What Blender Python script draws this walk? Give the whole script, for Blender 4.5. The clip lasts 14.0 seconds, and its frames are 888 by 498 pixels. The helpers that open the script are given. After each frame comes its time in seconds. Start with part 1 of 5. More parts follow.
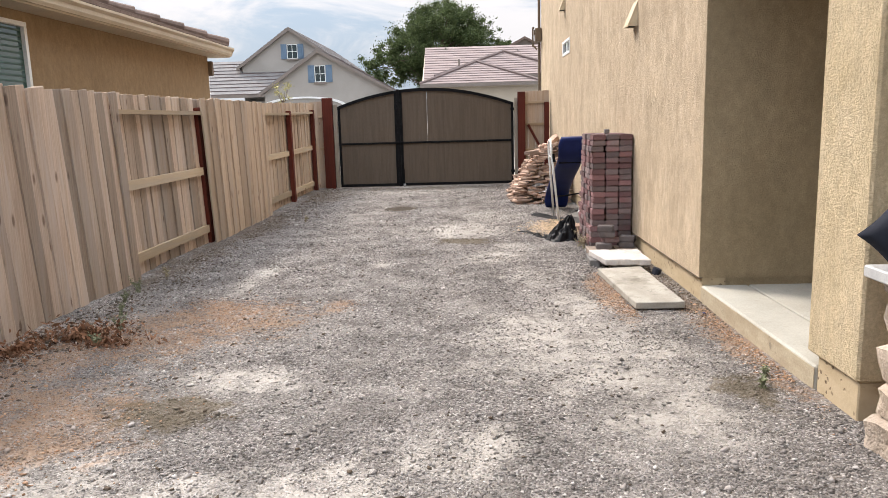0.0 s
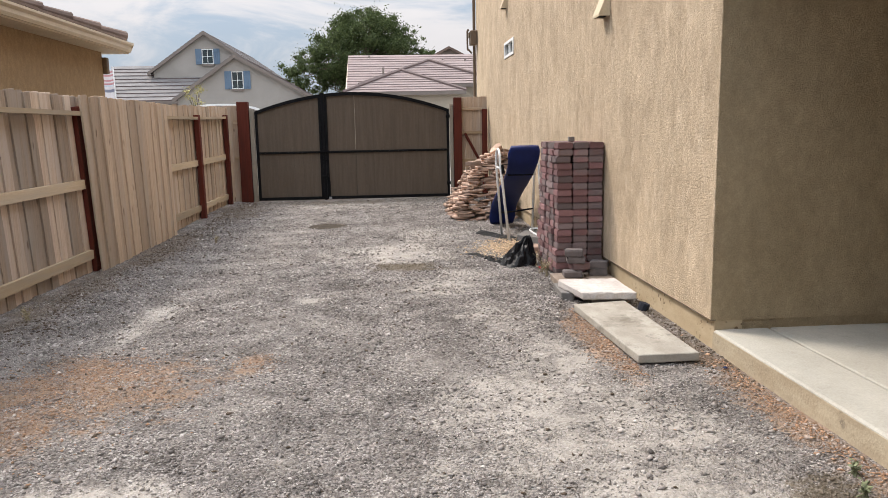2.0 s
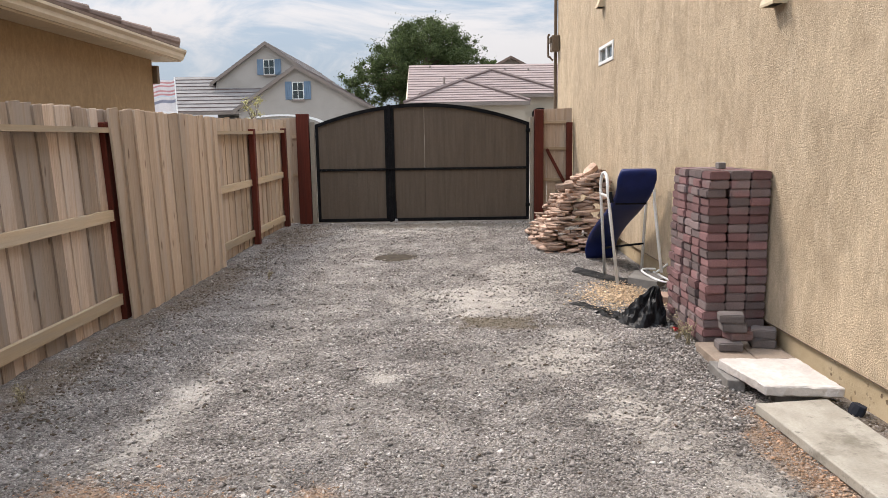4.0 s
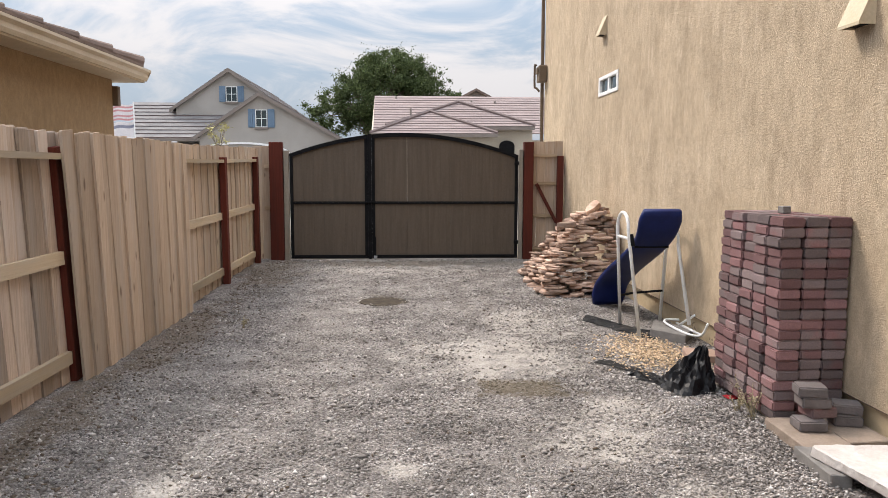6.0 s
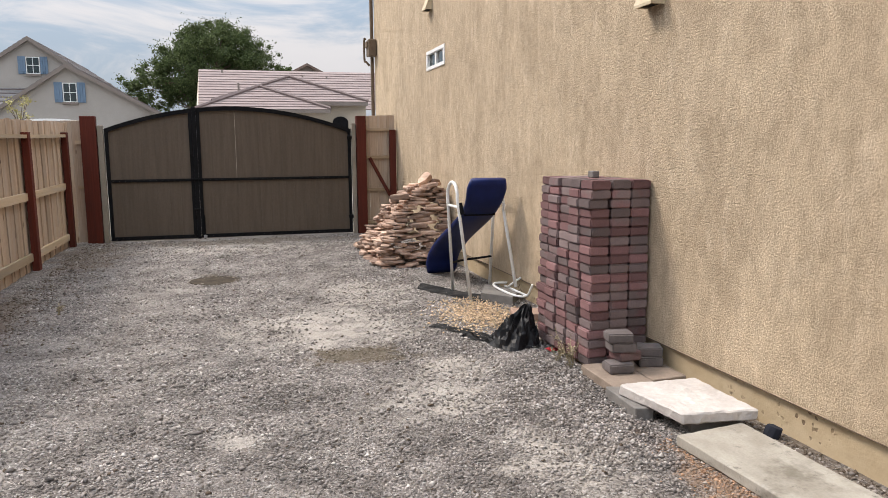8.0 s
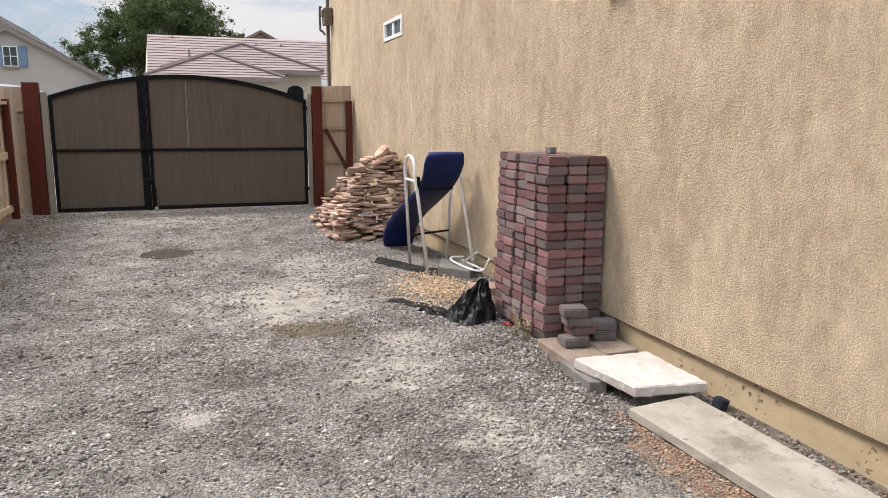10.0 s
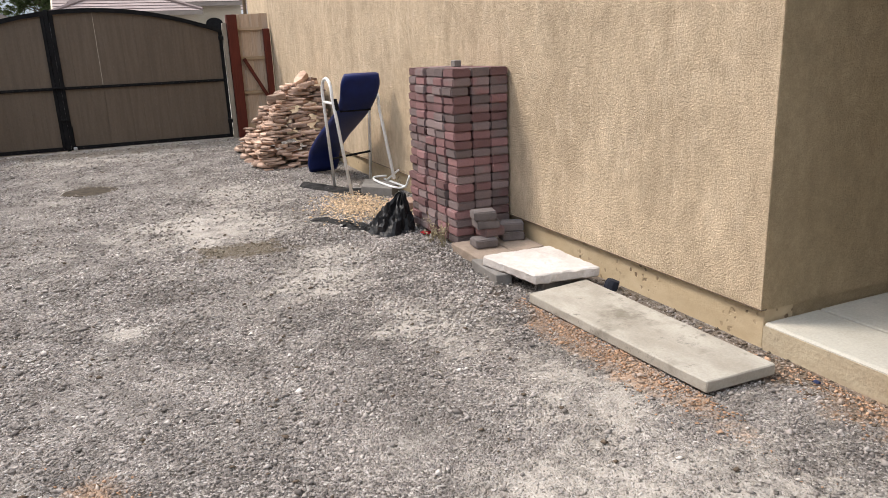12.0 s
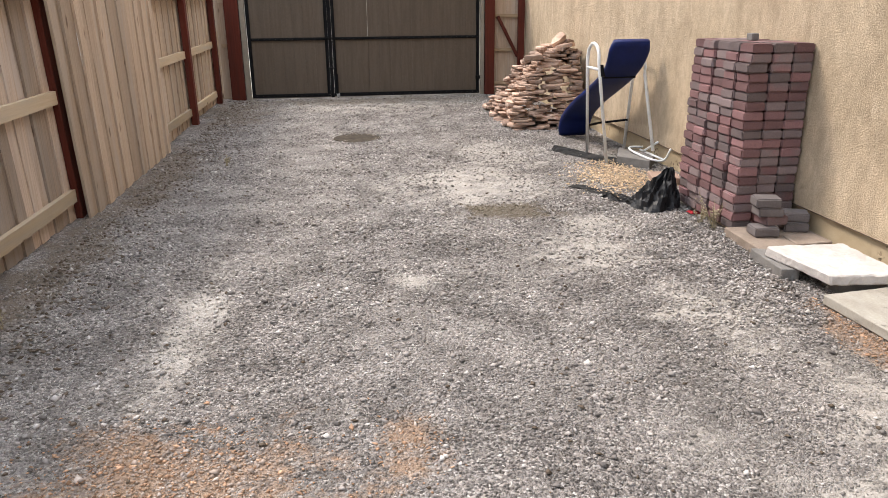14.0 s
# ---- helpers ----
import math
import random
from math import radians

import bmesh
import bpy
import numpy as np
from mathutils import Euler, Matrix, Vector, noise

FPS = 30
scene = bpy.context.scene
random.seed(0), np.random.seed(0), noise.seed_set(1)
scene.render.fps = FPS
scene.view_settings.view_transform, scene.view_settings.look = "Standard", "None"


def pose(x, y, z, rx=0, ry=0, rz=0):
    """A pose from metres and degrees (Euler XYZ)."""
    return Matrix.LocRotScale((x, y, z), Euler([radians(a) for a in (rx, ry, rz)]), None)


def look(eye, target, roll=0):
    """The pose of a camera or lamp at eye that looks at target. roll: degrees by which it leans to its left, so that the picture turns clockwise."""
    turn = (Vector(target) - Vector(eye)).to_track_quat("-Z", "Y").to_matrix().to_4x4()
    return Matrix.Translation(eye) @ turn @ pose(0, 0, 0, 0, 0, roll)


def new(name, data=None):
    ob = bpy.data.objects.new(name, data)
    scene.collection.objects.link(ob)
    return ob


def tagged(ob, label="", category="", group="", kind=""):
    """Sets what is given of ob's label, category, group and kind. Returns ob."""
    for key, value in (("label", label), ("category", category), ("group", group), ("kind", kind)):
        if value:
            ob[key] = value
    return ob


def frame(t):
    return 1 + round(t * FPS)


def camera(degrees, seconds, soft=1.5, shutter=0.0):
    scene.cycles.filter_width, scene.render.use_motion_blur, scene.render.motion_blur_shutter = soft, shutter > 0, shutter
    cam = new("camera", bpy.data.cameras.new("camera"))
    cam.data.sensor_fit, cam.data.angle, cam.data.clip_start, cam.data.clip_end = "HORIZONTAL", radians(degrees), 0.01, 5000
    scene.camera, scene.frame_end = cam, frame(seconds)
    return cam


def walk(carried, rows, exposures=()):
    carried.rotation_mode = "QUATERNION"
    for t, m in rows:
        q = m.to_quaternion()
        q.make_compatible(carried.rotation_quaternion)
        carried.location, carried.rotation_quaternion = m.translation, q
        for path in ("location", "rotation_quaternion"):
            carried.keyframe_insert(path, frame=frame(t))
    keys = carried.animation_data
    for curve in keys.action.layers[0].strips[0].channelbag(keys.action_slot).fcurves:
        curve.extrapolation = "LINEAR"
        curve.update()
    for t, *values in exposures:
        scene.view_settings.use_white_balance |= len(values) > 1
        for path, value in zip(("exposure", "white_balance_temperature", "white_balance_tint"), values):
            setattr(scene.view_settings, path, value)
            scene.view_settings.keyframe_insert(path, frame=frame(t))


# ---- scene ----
cam = camera(62.4, 14.0, soft=0.6)
PATH = [
    (0, (0.406, -0.047, 1.369), (0.333, 1.922, 1.026), -1.6),
    (0.5, (0.277, 0.242, 1.362), (0.364, 2.221, 1.081), -0.3),
    (1, (0.182, 0.549, 1.372), (0.348, 2.526, 1.121), -0.5),
    (1.5, (0.23, 0.907, 1.363), (0.372, 2.882, 1.083), -1.0),
    (2, (0.229, 1.213, 1.319), (0.365, 3.183, 0.999), -1.1),
    (2.5, (0.228, 1.576, 1.349), (0.351, 3.546, 1.025), -1.6),
    (3, (0.246, 1.947, 1.34), (0.301, 3.923, 1.034), -1.8),
    (3.2, (0.214, 2.101, 1.356), (0.21, 4.078, 1.056), -2.1),
    (5.3, (-0.445, 3.36, 1.435), (-0.411, 5.344, 1.189), 0.9),
    (5.5, (-0.46, 3.418, 1.436), (-0.405, 5.404, 1.205), 0.6),
    (6, (-0.429, 3.521, 1.442), (-0.329, 5.508, 1.233), 0.1),
    (6.5, (-0.419, 3.523, 1.444), (-0.247, 5.506, 1.244), -0.3),
    (7, (-0.444, 3.466, 1.432), (-0.18, 5.437, 1.22), -0.6),
    (7.5, (-0.415, 3.434, 1.412), (-0.025, 5.381, 1.174), -0.6),
    (8, (-0.401, 3.44, 1.396), (0.129, 5.349, 1.124), -0.5),
    (8.5, (-0.371, 3.46, 1.396), (0.279, 5.325, 1.081), -0.4),
    (9, (-0.363, 3.467, 1.411), (0.314, 5.318, 1.076), 0.0),
    (9.2, (-0.385, 3.464, 1.413), (0.259, 5.327, 1.074), 0.3),
    (11.3, (-0.411, 3.331, 1.416), (0.234, 5.189, 1.051), 0.1),
    (11.5, (-0.386, 3.274, 1.406), (0.346, 5.095, 1.021), -0.7),
    (12, (-0.355, 3.115, 1.347), (0.414, 4.882, 0.81), -2.4),
    (12.5, (-0.427, 3.085, 1.345), (0.398, 4.782, 0.682), -2.7),
    (13, (-0.582, 3.159, 1.377), (0.154, 4.876, 0.663), -3.2),
    (13.5, (-0.67, 3.219, 1.39), (-0.186, 5.036, 0.707), -2.1),
    (14, (-0.758, 3.209, 1.432), (-0.523, 5.092, 0.801), -0.6),
]
walk(cam, [(t, look(eye, target, roll)) for t, eye, target, roll in PATH], exposures=[(t, ev, 6900, 15) for t, ev in ((0.0, 1.04), (0.5, 0.86), (1.0, 0.82), (3.0, 0.8), (5.5, 0.84), (6.5, 0.76), (8.0, 0.72), (9.0, 0.8), (11.5, 0.82), (13.0, 0.88), (14.0, 0.95))])

# ---- world and sun ----
SUN_EL, SUN_AZ = radians(50), math.atan2(-0.75, 0.62)   # azimuth from +y towards +x
world = bpy.data.worlds.new("hazy_sky")
scene.world = world
world.use_nodes = True


def node(nt, kind, at=None, operation=None):
    n = nt.nodes.new(kind)
    for k, v in (at or {}).items():
        if isinstance(v, bpy.types.NodeSocket):
            nt.links.new(v, n.inputs[k])
        else:
            n.inputs[k].default_value = v
    if operation:
        n.operation = operation
    return n


def mixc(nt, f, a, b, blend="MIX"):
    n = node(nt, "ShaderNodeMix")
    n.data_type, n.blend_type = "RGBA", blend
    for i, v in ((0, f), (6, a), (7, b)):
        if isinstance(v, bpy.types.NodeSocket):
            nt.links.new(v, n.inputs[i])
        else:
            n.inputs[i].default_value = v if i == 0 else (*v[:3], 1)
    return n.outputs[2]


def mth(nt, op, a, b=0.0):
    return node(nt, "ShaderNodeMath", {0: a, 1: b}, operation=op).outputs[0]


def noise_f(nt, vec, scale, detail=4.0, rough=0.55, dist=0.0):
    return node(nt, "ShaderNodeTexNoise", {"Vector": vec, "Scale": scale, "Detail": detail, "Roughness": rough, "Distortion": dist}).outputs[0]


def span(nt, v, lo, hi, a=0.0, b=1.0):
    n = node(nt, "ShaderNodeMapRange", {0: v, 1: lo, 2: hi, 3: a, 4: b})
    n.interpolation_type = "SMOOTHSTEP"
    return n.outputs[0]


def scaled(nt, vec, s):
    return node(nt, "ShaderNodeMapping", {"Vector": vec, "Scale": s}).outputs[0]


wt = world.node_tree
wt.nodes.clear()
sky = node(wt, "ShaderNodeTexSky")
sky.sky_type, sky.sun_disc, sky.sun_elevation, sky.sun_rotation = "NISHITA", False, SUN_EL, SUN_AZ
sky.air_density, sky.dust_density, sky.ozone_density = 1.0, 2.0, 1.0
wpos = node(wt, "ShaderNodeTexCoord").outputs["Generated"]
wmap = scaled(wt, wpos, (2.2, 1.8, 6.5))
cloud = span(wt, noise_f(wt, wmap, 1.9, 7.0, 0.6, 0.8), 0.4, 0.62)
tone = mixc(wt, noise_f(wt, scaled(wt, wpos, (2, 2, 7)), 3.0, 5.0), (11.0, 11.4, 11.9), (13.2, 13.3, 13.5))
elev = mth(wt, "MAXIMUM", node(wt, "ShaderNodeSeparateXYZ", {0: wpos}).outputs[2], 0.0)
dome = mth(wt, "ADD", 0.41, mth(wt, "ADD", mth(wt, "MULTIPLY", elev, 0.3), mth(wt, "MULTIPLY", mth(wt, "MULTIPLY", elev, elev), 1.7)))   # hazy skies grow brighter towards the zenith
skyc = mixc(wt, mth(wt, "MULTIPLY", cloud, 0.85), mixc(wt, 0.75, sky.outputs[0], (7.0, 9.2, 11.6)), tone)
bg = node(wt, "ShaderNodeBackground", {0: skyc, 1: mth(wt, "MULTIPLY", dome, 0.085)})
wt.links.new(bg.outputs[0], node(wt, "ShaderNodeOutputWorld").inputs[0])

sun = new("sun", bpy.data.lights.new("sun", "SUN"))
sun.data.energy, sun.data.angle, sun.data.color = 2.0, radians(16), (1.0, 0.95, 0.86)
sun.matrix_world = look((0, 0, 30), (30 * 0.75, -30 * 0.62, 30 - 30 * 0.973 * math.tan(SUN_EL)))


# ---- materials ----
def start_mat(name, rough=0.8, metallic=0.0):
    m = bpy.data.materials.new(name)
    m.use_nodes = True
    nt = m.node_tree
    bsdf = nt.nodes["Principled BSDF"]
    bsdf.inputs["Roughness"].default_value = rough
    bsdf.inputs["Metallic"].default_value = metallic
    bsdf.inputs["Specular IOR Level"].default_value = 0.5 if rough < 0.45 else 0.22
    pos = node(nt, "ShaderNodeNewGeometry").outputs["Position"]
    return m, nt, bsdf, pos


def bump_to(nt, bsdf, height, strength, dist):
    b = node(nt, "ShaderNodeBump", {"Strength": strength, "Distance": dist, "Height": height})
    nt.links.new(b.outputs[0], bsdf.inputs["Normal"])


def pm(name, a, b, scale=(4, 4, 4), fine=60.0, rough=0.8, bump=0.3, dist=0.004, vary=0.0, island=False, c=None, c_scale=1.2, metallic=0.0, grime=0.0):
    """Two tones by noise, an optional third in stains, fine grain and relief, and a value that differs from piece to piece."""
    m, nt, bsdf, pos = start_mat(name, rough, metallic)
    rnd = None
    if vary:
        rnd = node(nt, "ShaderNodeNewGeometry").outputs["Random Per Island"] if island else node(nt, "ShaderNodeObjectInfo").outputs["Random"]
        pos = node(nt, "ShaderNodeVectorMath", {0: pos, 1: node(nt, "ShaderNodeCombineXYZ", {2: mth(nt, "MULTIPLY", rnd, 37.0)}).outputs[0]}, operation="ADD").outputs[0]
    col = mixc(nt, span(nt, noise_f(nt, scaled(nt, pos, scale), 1.0, 6.0, 0.6), 0.32, 0.68), a, b)
    if c:
        col = mixc(nt, span(nt, noise_f(nt, pos, c_scale, 5.0, 0.65), 0.52, 0.72), col, c)
    g = noise_f(nt, pos, fine, 4.0, 0.6)
    col = mixc(nt, 1.0, col, mixc(nt, g, (0.8, 0.8, 0.8), (1.18, 1.18, 1.18)), "MULTIPLY")
    if grime:
        col = mixc(nt, mth(nt, "MULTIPLY", span(nt, noise_f(nt, pos, 9.0, 7.0, 0.7), 0.56, 0.7), grime), col, (0.05, 0.045, 0.04))
    if vary:
        col = mixc(nt, 1.0, col, mixc(nt, rnd, (1 - vary,) * 3, (1 + vary,) * 3), "MULTIPLY")
    nt.links.new(col, bsdf.inputs["Base Color"])
    if bump:
        bump_to(nt, bsdf, mth(nt, "ADD", g, noise_f(nt, pos, fine * 0.25, 3.0)), bump, dist)
    return m


def stucco(name, a, b, streak, lump=26.0, strength=1.0, depth=0.012, dabs=0.3):
    """Knock-down stucco: flattened lumps standing proud of a finer ground, with faint uneven washes of colour."""
    m, nt, bsdf, pos = start_mat(name, 0.92)
    big = noise_f(nt, scaled(nt, pos, (2.4, 2.4, 1.5)), 1.0, 7.0, 0.68)
    col = mixc(nt, span(nt, big, 0.3, 0.7), a, b)
    col = mixc(nt, mth(nt, "MULTIPLY", span(nt, noise_f(nt, scaled(nt, pos, (8, 8, 3.2)), 1.0, 6.0, 0.65), 0.5, 0.72), dabs), col, streak)
    warp = node(nt, "ShaderNodeTexNoise", {"Vector": pos, "Scale": lump * 0.6, "Detail": 2.0}).outputs["Color"]
    off = node(nt, "ShaderNodeVectorMath", {0: warp, 1: (0.009, 0.009, 0.009)}, operation="MULTIPLY").outputs[0]
    p = node(nt, "ShaderNodeVectorMath", {0: pos, 1: off}, operation="ADD").outputs[0]
    flat = span(nt, noise_f(nt, p, lump * 2.3, 6.0, 0.72), 0.34, 0.68)
    grit = noise_f(nt, pos, lump * 6, 3.0, 0.7)
    # relief shading put into the colour: hollows darker, raised lumps lighter
    col = mixc(nt, 1.0, col, mixc(nt, flat, (0.88, 0.87, 0.855), (1.08, 1.08, 1.08)), "MULTIPLY")
    col = mixc(nt, 1.0, col, mixc(nt, span(nt, noise_f(nt, scaled(nt, pos, (14, 14, 9)), 1.0, 5.0, 0.7), 0.3, 0.7), (0.9, 0.9, 0.9), (1.1, 1.1, 1.1)), "MULTIPLY")
    col = mixc(nt, 1.0, col, mixc(nt, grit, (0.86, 0.86, 0.86), (1.14, 1.14, 1.14)), "MULTIPLY")
    nt.links.new(col, bsdf.inputs["Base Color"])
    h = mth(nt, "ADD", mth(nt, "MULTIPLY", flat, 0.55), mth(nt, "ADD", mth(nt, "MULTIPLY", grit, 0.3), mth(nt, "MULTIPLY", noise_f(nt, pos, 3.0, 3.0), 0.5)))
    bump_to(nt, bsdf, h, strength, depth)
    return m


def wood(name, a, b, grey, axis=2, vary=0.22, rough=0.85):
    """Sawn boards: long grain along one axis, knots, weathering to grey."""
    m, nt, bsdf, pos = start_mat(name, rough)
    rnd = node(nt, "ShaderNodeObjectInfo").outputs["Random"]
    off = node(nt, "ShaderNodeCombineXYZ", {0: mth(nt, "MULTIPLY", rnd, 51.0), 1: mth(nt, "MULTIPLY", rnd, 23.0), 2: mth(nt, "MULTIPLY", rnd, 11.0)}).outputs[0]
    p = node(nt, "ShaderNodeVectorMath", {0: pos, 1: off}, operation="ADD").outputs[0]
    s = [85.0, 85.0, 85.0]
    s[axis] = 2.2
    grain = noise_f(nt, scaled(nt, p, s), 1.0, 6.0, 0.65, 0.8)
    s2 = [7.0, 7.0, 7.0]
    s2[axis] = 0.7
    broad = noise_f(nt, scaled(nt, p, s2), 1.0, 4.0, 0.6, 0.4)
    col = mixc(nt, span(nt, grain, 0.25, 0.75), a, b)
    col = mixc(nt, mth(nt, "MULTIPLY", span(nt, broad, 0.42, 0.68), 0.75), col, grey)
    s3 = [11.0, 11.0, 11.0]
    s3[axis] = 4.0
    knot = node(nt, "ShaderNodeTexVoronoi", {"Vector": scaled(nt, p, s3), "Scale": 0.55}).outputs["Distance"]
    col = mixc(nt, span(nt, knot, 0.05, 0.13, 0.75, 0.0), col, (a[0] * 0.35, a[1] * 0.28, a[2] * 0.25))
    col = mixc(nt, 1.0, col, mixc(nt, rnd, (1 - vary,) * 3, (1 + vary,) * 3), "MULTIPLY")
    nt.links.new(col, bsdf.inputs["Base Color"])
    bump_to(nt, bsdf, grain, 0.7, 0.004)
    return m


# ground patches: (x, y, half width, half length)
PALE = [(-0.3, 2.45, 0.6, 0.3), (-1.35, 2.6, 0.4, 0.25), (0.36, 2.83, 0.34, 0.3), (-0.85, 3.7, 0.45, 0.25), (0.75, 4.5, 0.3, 0.6), (0.66, 7.3, 0.36, 0.34), (1.2, 5.3, 0.3, 0.5), (1.35, 3.2, 0.4, 0.35), (0.97, 6.3, 0.32, 0.45),
        (0.92, 7.8, 0.3, 0.35), (-1.54, 6.5, 0.15, 0.85), (-0.43, 6.96, 0.15, 0.13), (0.85, 4.8, 0.4, 0.3), (0.3, 1.4, 0.8, 0.5), (-0.8, 2.2, 0.7, 0.4), (0.8, 10.4, 0.5, 0.9), (-0.6, 14.4, 2.2, 0.9), (1.1, 4.2, 0.7, 0.9), (0.3, 9.2, 0.9, 0.8)]
RUST = [(-1.35, 5.05, 0.6, 0.5), (-1.95, 4.6, 0.7, 0.6), (-1.8, 3.1, 0.6, 0.7), (-2.3, 3.9, 0.45, 0.8), (-0.6, 5.4, 0.13, 0.18), (2.02, 4.4, 0.16, 0.95), (1.47, 5.6, 0.12, 0.8), (-1.5, 5.4, 0.35, 0.25)]
SOIL = [(2.0, 5.9, 0.13, 0.75), (1.99, 5.2, 0.12, 0.5), (2.0, 6.45, 0.1, 0.4), (-2.5, 7.6, 0.22, 1.6), (-2.45, 10.0, 0.25, 1.5), (-2.3, 13.6, 0.5, 1.2), (-0.6, 14.6, 1.8, 0.35)]
DAMP = [(-1.05, 3.32, 0.3, 0.27), (0.35, 8.27, 0.42, 0.2), (-0.685, 11.63, 0.27, 0.27), (1.78, 3.5, 0.14, 0.25)]


def blobs(nt, pos, rows, warp):
    out = None
    for x, y, rx, ry in rows:
        d = node(nt, "ShaderNodeVectorMath", {0: pos, 1: (x, y, 0)}, operation="SUBTRACT").outputs[0]
        d = node(nt, "ShaderNodeVectorMath", {0: d, 1: (1 / rx, 1 / ry, 0)}, operation="MULTIPLY").outputs[0]
        d = node(nt, "ShaderNodeVectorMath", {0: d}, operation="LENGTH").outputs["Value"]
        f = span(nt, mth(nt, "ADD", d, warp), 0.55, 1.15, 1.0, 0.0)
        out = f if out is None else mth(nt, "MAXIMUM", out, f)
    return out


def ground_mat(name, pebble=False):
    m, nt, bsdf, pos = start_mat(name, 0.95)
    warp = mth(nt, "MULTIPLY", mth(nt, "SUBTRACT", noise_f(nt, pos, 3.2, 9.0, 0.8), 0.5), 4.2)
    v = node(nt, "ShaderNodeTexVoronoi", {"Vector": pos, "Scale": 95.0, "Randomness": 1.0})
    v2 = node(nt, "ShaderNodeTexVoronoi", {"Vector": pos, "Scale": 260.0, "Randomness": 1.0})
    if pebble:
        rnd = node(nt, "ShaderNodeNewGeometry").outputs["Random Per Island"]
    else:
        rnd = node(nt, "ShaderNodeSeparateColor", {0: v.outputs["Color"]}).outputs[0]
    r = node(nt, "ShaderNodeValToRGB", {0: rnd})
    e = r.color_ramp.elements
    e[0].position, e[0].color = 0.0, (0.1, 0.09, 0.085, 1)
    e[1].position, e[1].color = 1.0, (0.64, 0.605, 0.57, 1)
    for p, c in ((0.22, (0.175, 0.158, 0.148, 1)), (0.6, (0.31, 0.281, 0.262, 1)), (0.8, (0.38, 0.342, 0.315, 1)), (0.92, (0.47, 0.435, 0.41, 1))):
        q = e.new(p)
        q.color = c
    col = r.outputs[0]
    dusty = span(nt, noise_f(nt, pos, 1.1, 6.0, 0.7), 0.36, 0.68)
    col = mixc(nt, mth(nt, "MULTIPLY", dusty, 0.18 if pebble else 0.45), col, (0.43, 0.395, 0.365))
    if not pebble:
        col = mixc(nt, span(nt, v2.outputs["Distance"], 0.0, 0.5, 0.25, 0.0), col, (0.1, 0.095, 0.09))
    brk = span(nt, noise_f(nt, pos, 5.0, 9.0, 0.78), 0.41, 0.56)
    brk2 = span(nt, noise_f(nt, node(nt, "ShaderNodeVectorMath", {0: pos, 1: (7.3, 1.9, 4.0)}, operation="ADD").outputs[0], 2.3, 9.0, 0.75), 0.53, 0.66)
    col = mixc(nt, 1.0, col, mixc(nt, span(nt, noise_f(nt, pos, 2.6, 8.0, 0.72), 0.36, 0.64), (0.74, 0.73, 0.72), (1.2, 1.19, 1.18)), "MULTIPLY")
    pale = mth(nt, "MULTIPLY", mth(nt, "MAXIMUM", blobs(nt, pos, PALE, warp), mth(nt, "MULTIPLY", brk2, 0.5)), mth(nt, "ADD", 0.35, mth(nt, "MULTIPLY", brk, 0.65)))
    col = mixc(nt, mth(nt, "MULTIPLY", pale, 0.2 if pebble else 0.75), col, mixc(nt, noise_f(nt, pos, 40.0), (0.365, 0.333, 0.292), (0.495, 0.455, 0.405)))
    rust = mth(nt, "MULTIPLY", blobs(nt, pos, RUST, warp), mth(nt, "ADD", 0.3, mth(nt, "MULTIPLY", brk, 0.7)))
    col = mixc(nt, mth(nt, "MULTIPLY", rust, 0.45 if pebble else 0.85), col, mixc(nt, noise_f(nt, pos, 60.0), (0.36, 0.225, 0.145), (0.53, 0.375, 0.265)))
    damp = blobs(nt, pos, DAMP, warp)
    col = mixc(nt, mth(nt, "MULTIPLY", damp, 0.7), col, (0.14, 0.105, 0.06))
    col = mixc(nt, mth(nt, "MULTIPLY", blobs(nt, pos, SOIL, warp), 0.3 if pebble else 0.75), col, mixc(nt, noise_f(nt, pos, 70.0, 5.0, 0.7), (0.13, 0.098, 0.07), (0.29, 0.23, 0.175)))
    nt.links.new(col, bsdf.inputs["Base Color"])
    if not pebble:
        flat = mth(nt, "SUBTRACT", 1.0, mth(nt, "MULTIPLY", pale, 0.75))
        h = mth(nt, "MULTIPLY", mth(nt, "ADD", span(nt, v.outputs["Distance"], 0.0, 0.6, 1.0, 0.0), mth(nt, "MULTIPLY", v2.outputs["Distance"], -0.5)), flat)
        bump_to(nt, bsdf, mth(nt, "ADD", h, mth(nt, "MULTIPLY", noise_f(nt, pos, 25.0, 5.0, 0.7), 0.6)), 1.0, 0.016)
    return m


GRAVEL = ground_mat("gravel_ground")
PEBBLE = ground_mat("gravel_stones", True)
STUCCO = stucco("tan_stucco", (0.43, 0.335, 0.232), (0.56, 0.443, 0.313), (0.71, 0.58, 0.432), 34.0, 0.7, 0.01, 0.42)
# finer float of the same stucco, toned darker to carry the porch shade
SHADED_FINE_STUCCO = stucco("shaded_tan_fine_stucco", (0.34, 0.265, 0.165), (0.42, 0.33, 0.21), (0.46, 0.365, 0.235), 44.0, 0.8, 0.009)
COLUMN = stucco("coarse_tan_stucco", (0.55, 0.435, 0.27), (0.63, 0.51, 0.34), (0.74, 0.62, 0.45), 24.0, 0.75, 0.016)
NEIGHBOUR = stucco("ochre_stucco", (0.272, 0.185, 0.104), (0.32, 0.222, 0.128), (0.305, 0.212, 0.125), 40.0, 0.4, 0.006)
m, nt, bsdf, pos = start_mat("painted_concrete_base", 0.9)
col = mixc(nt, span(nt, noise_f(nt, scaled(nt, pos, (3, 3, 6)), 1.0, 6.0, 0.65), 0.3, 0.7), (0.42, 0.325, 0.205), (0.51, 0.405, 0.27))
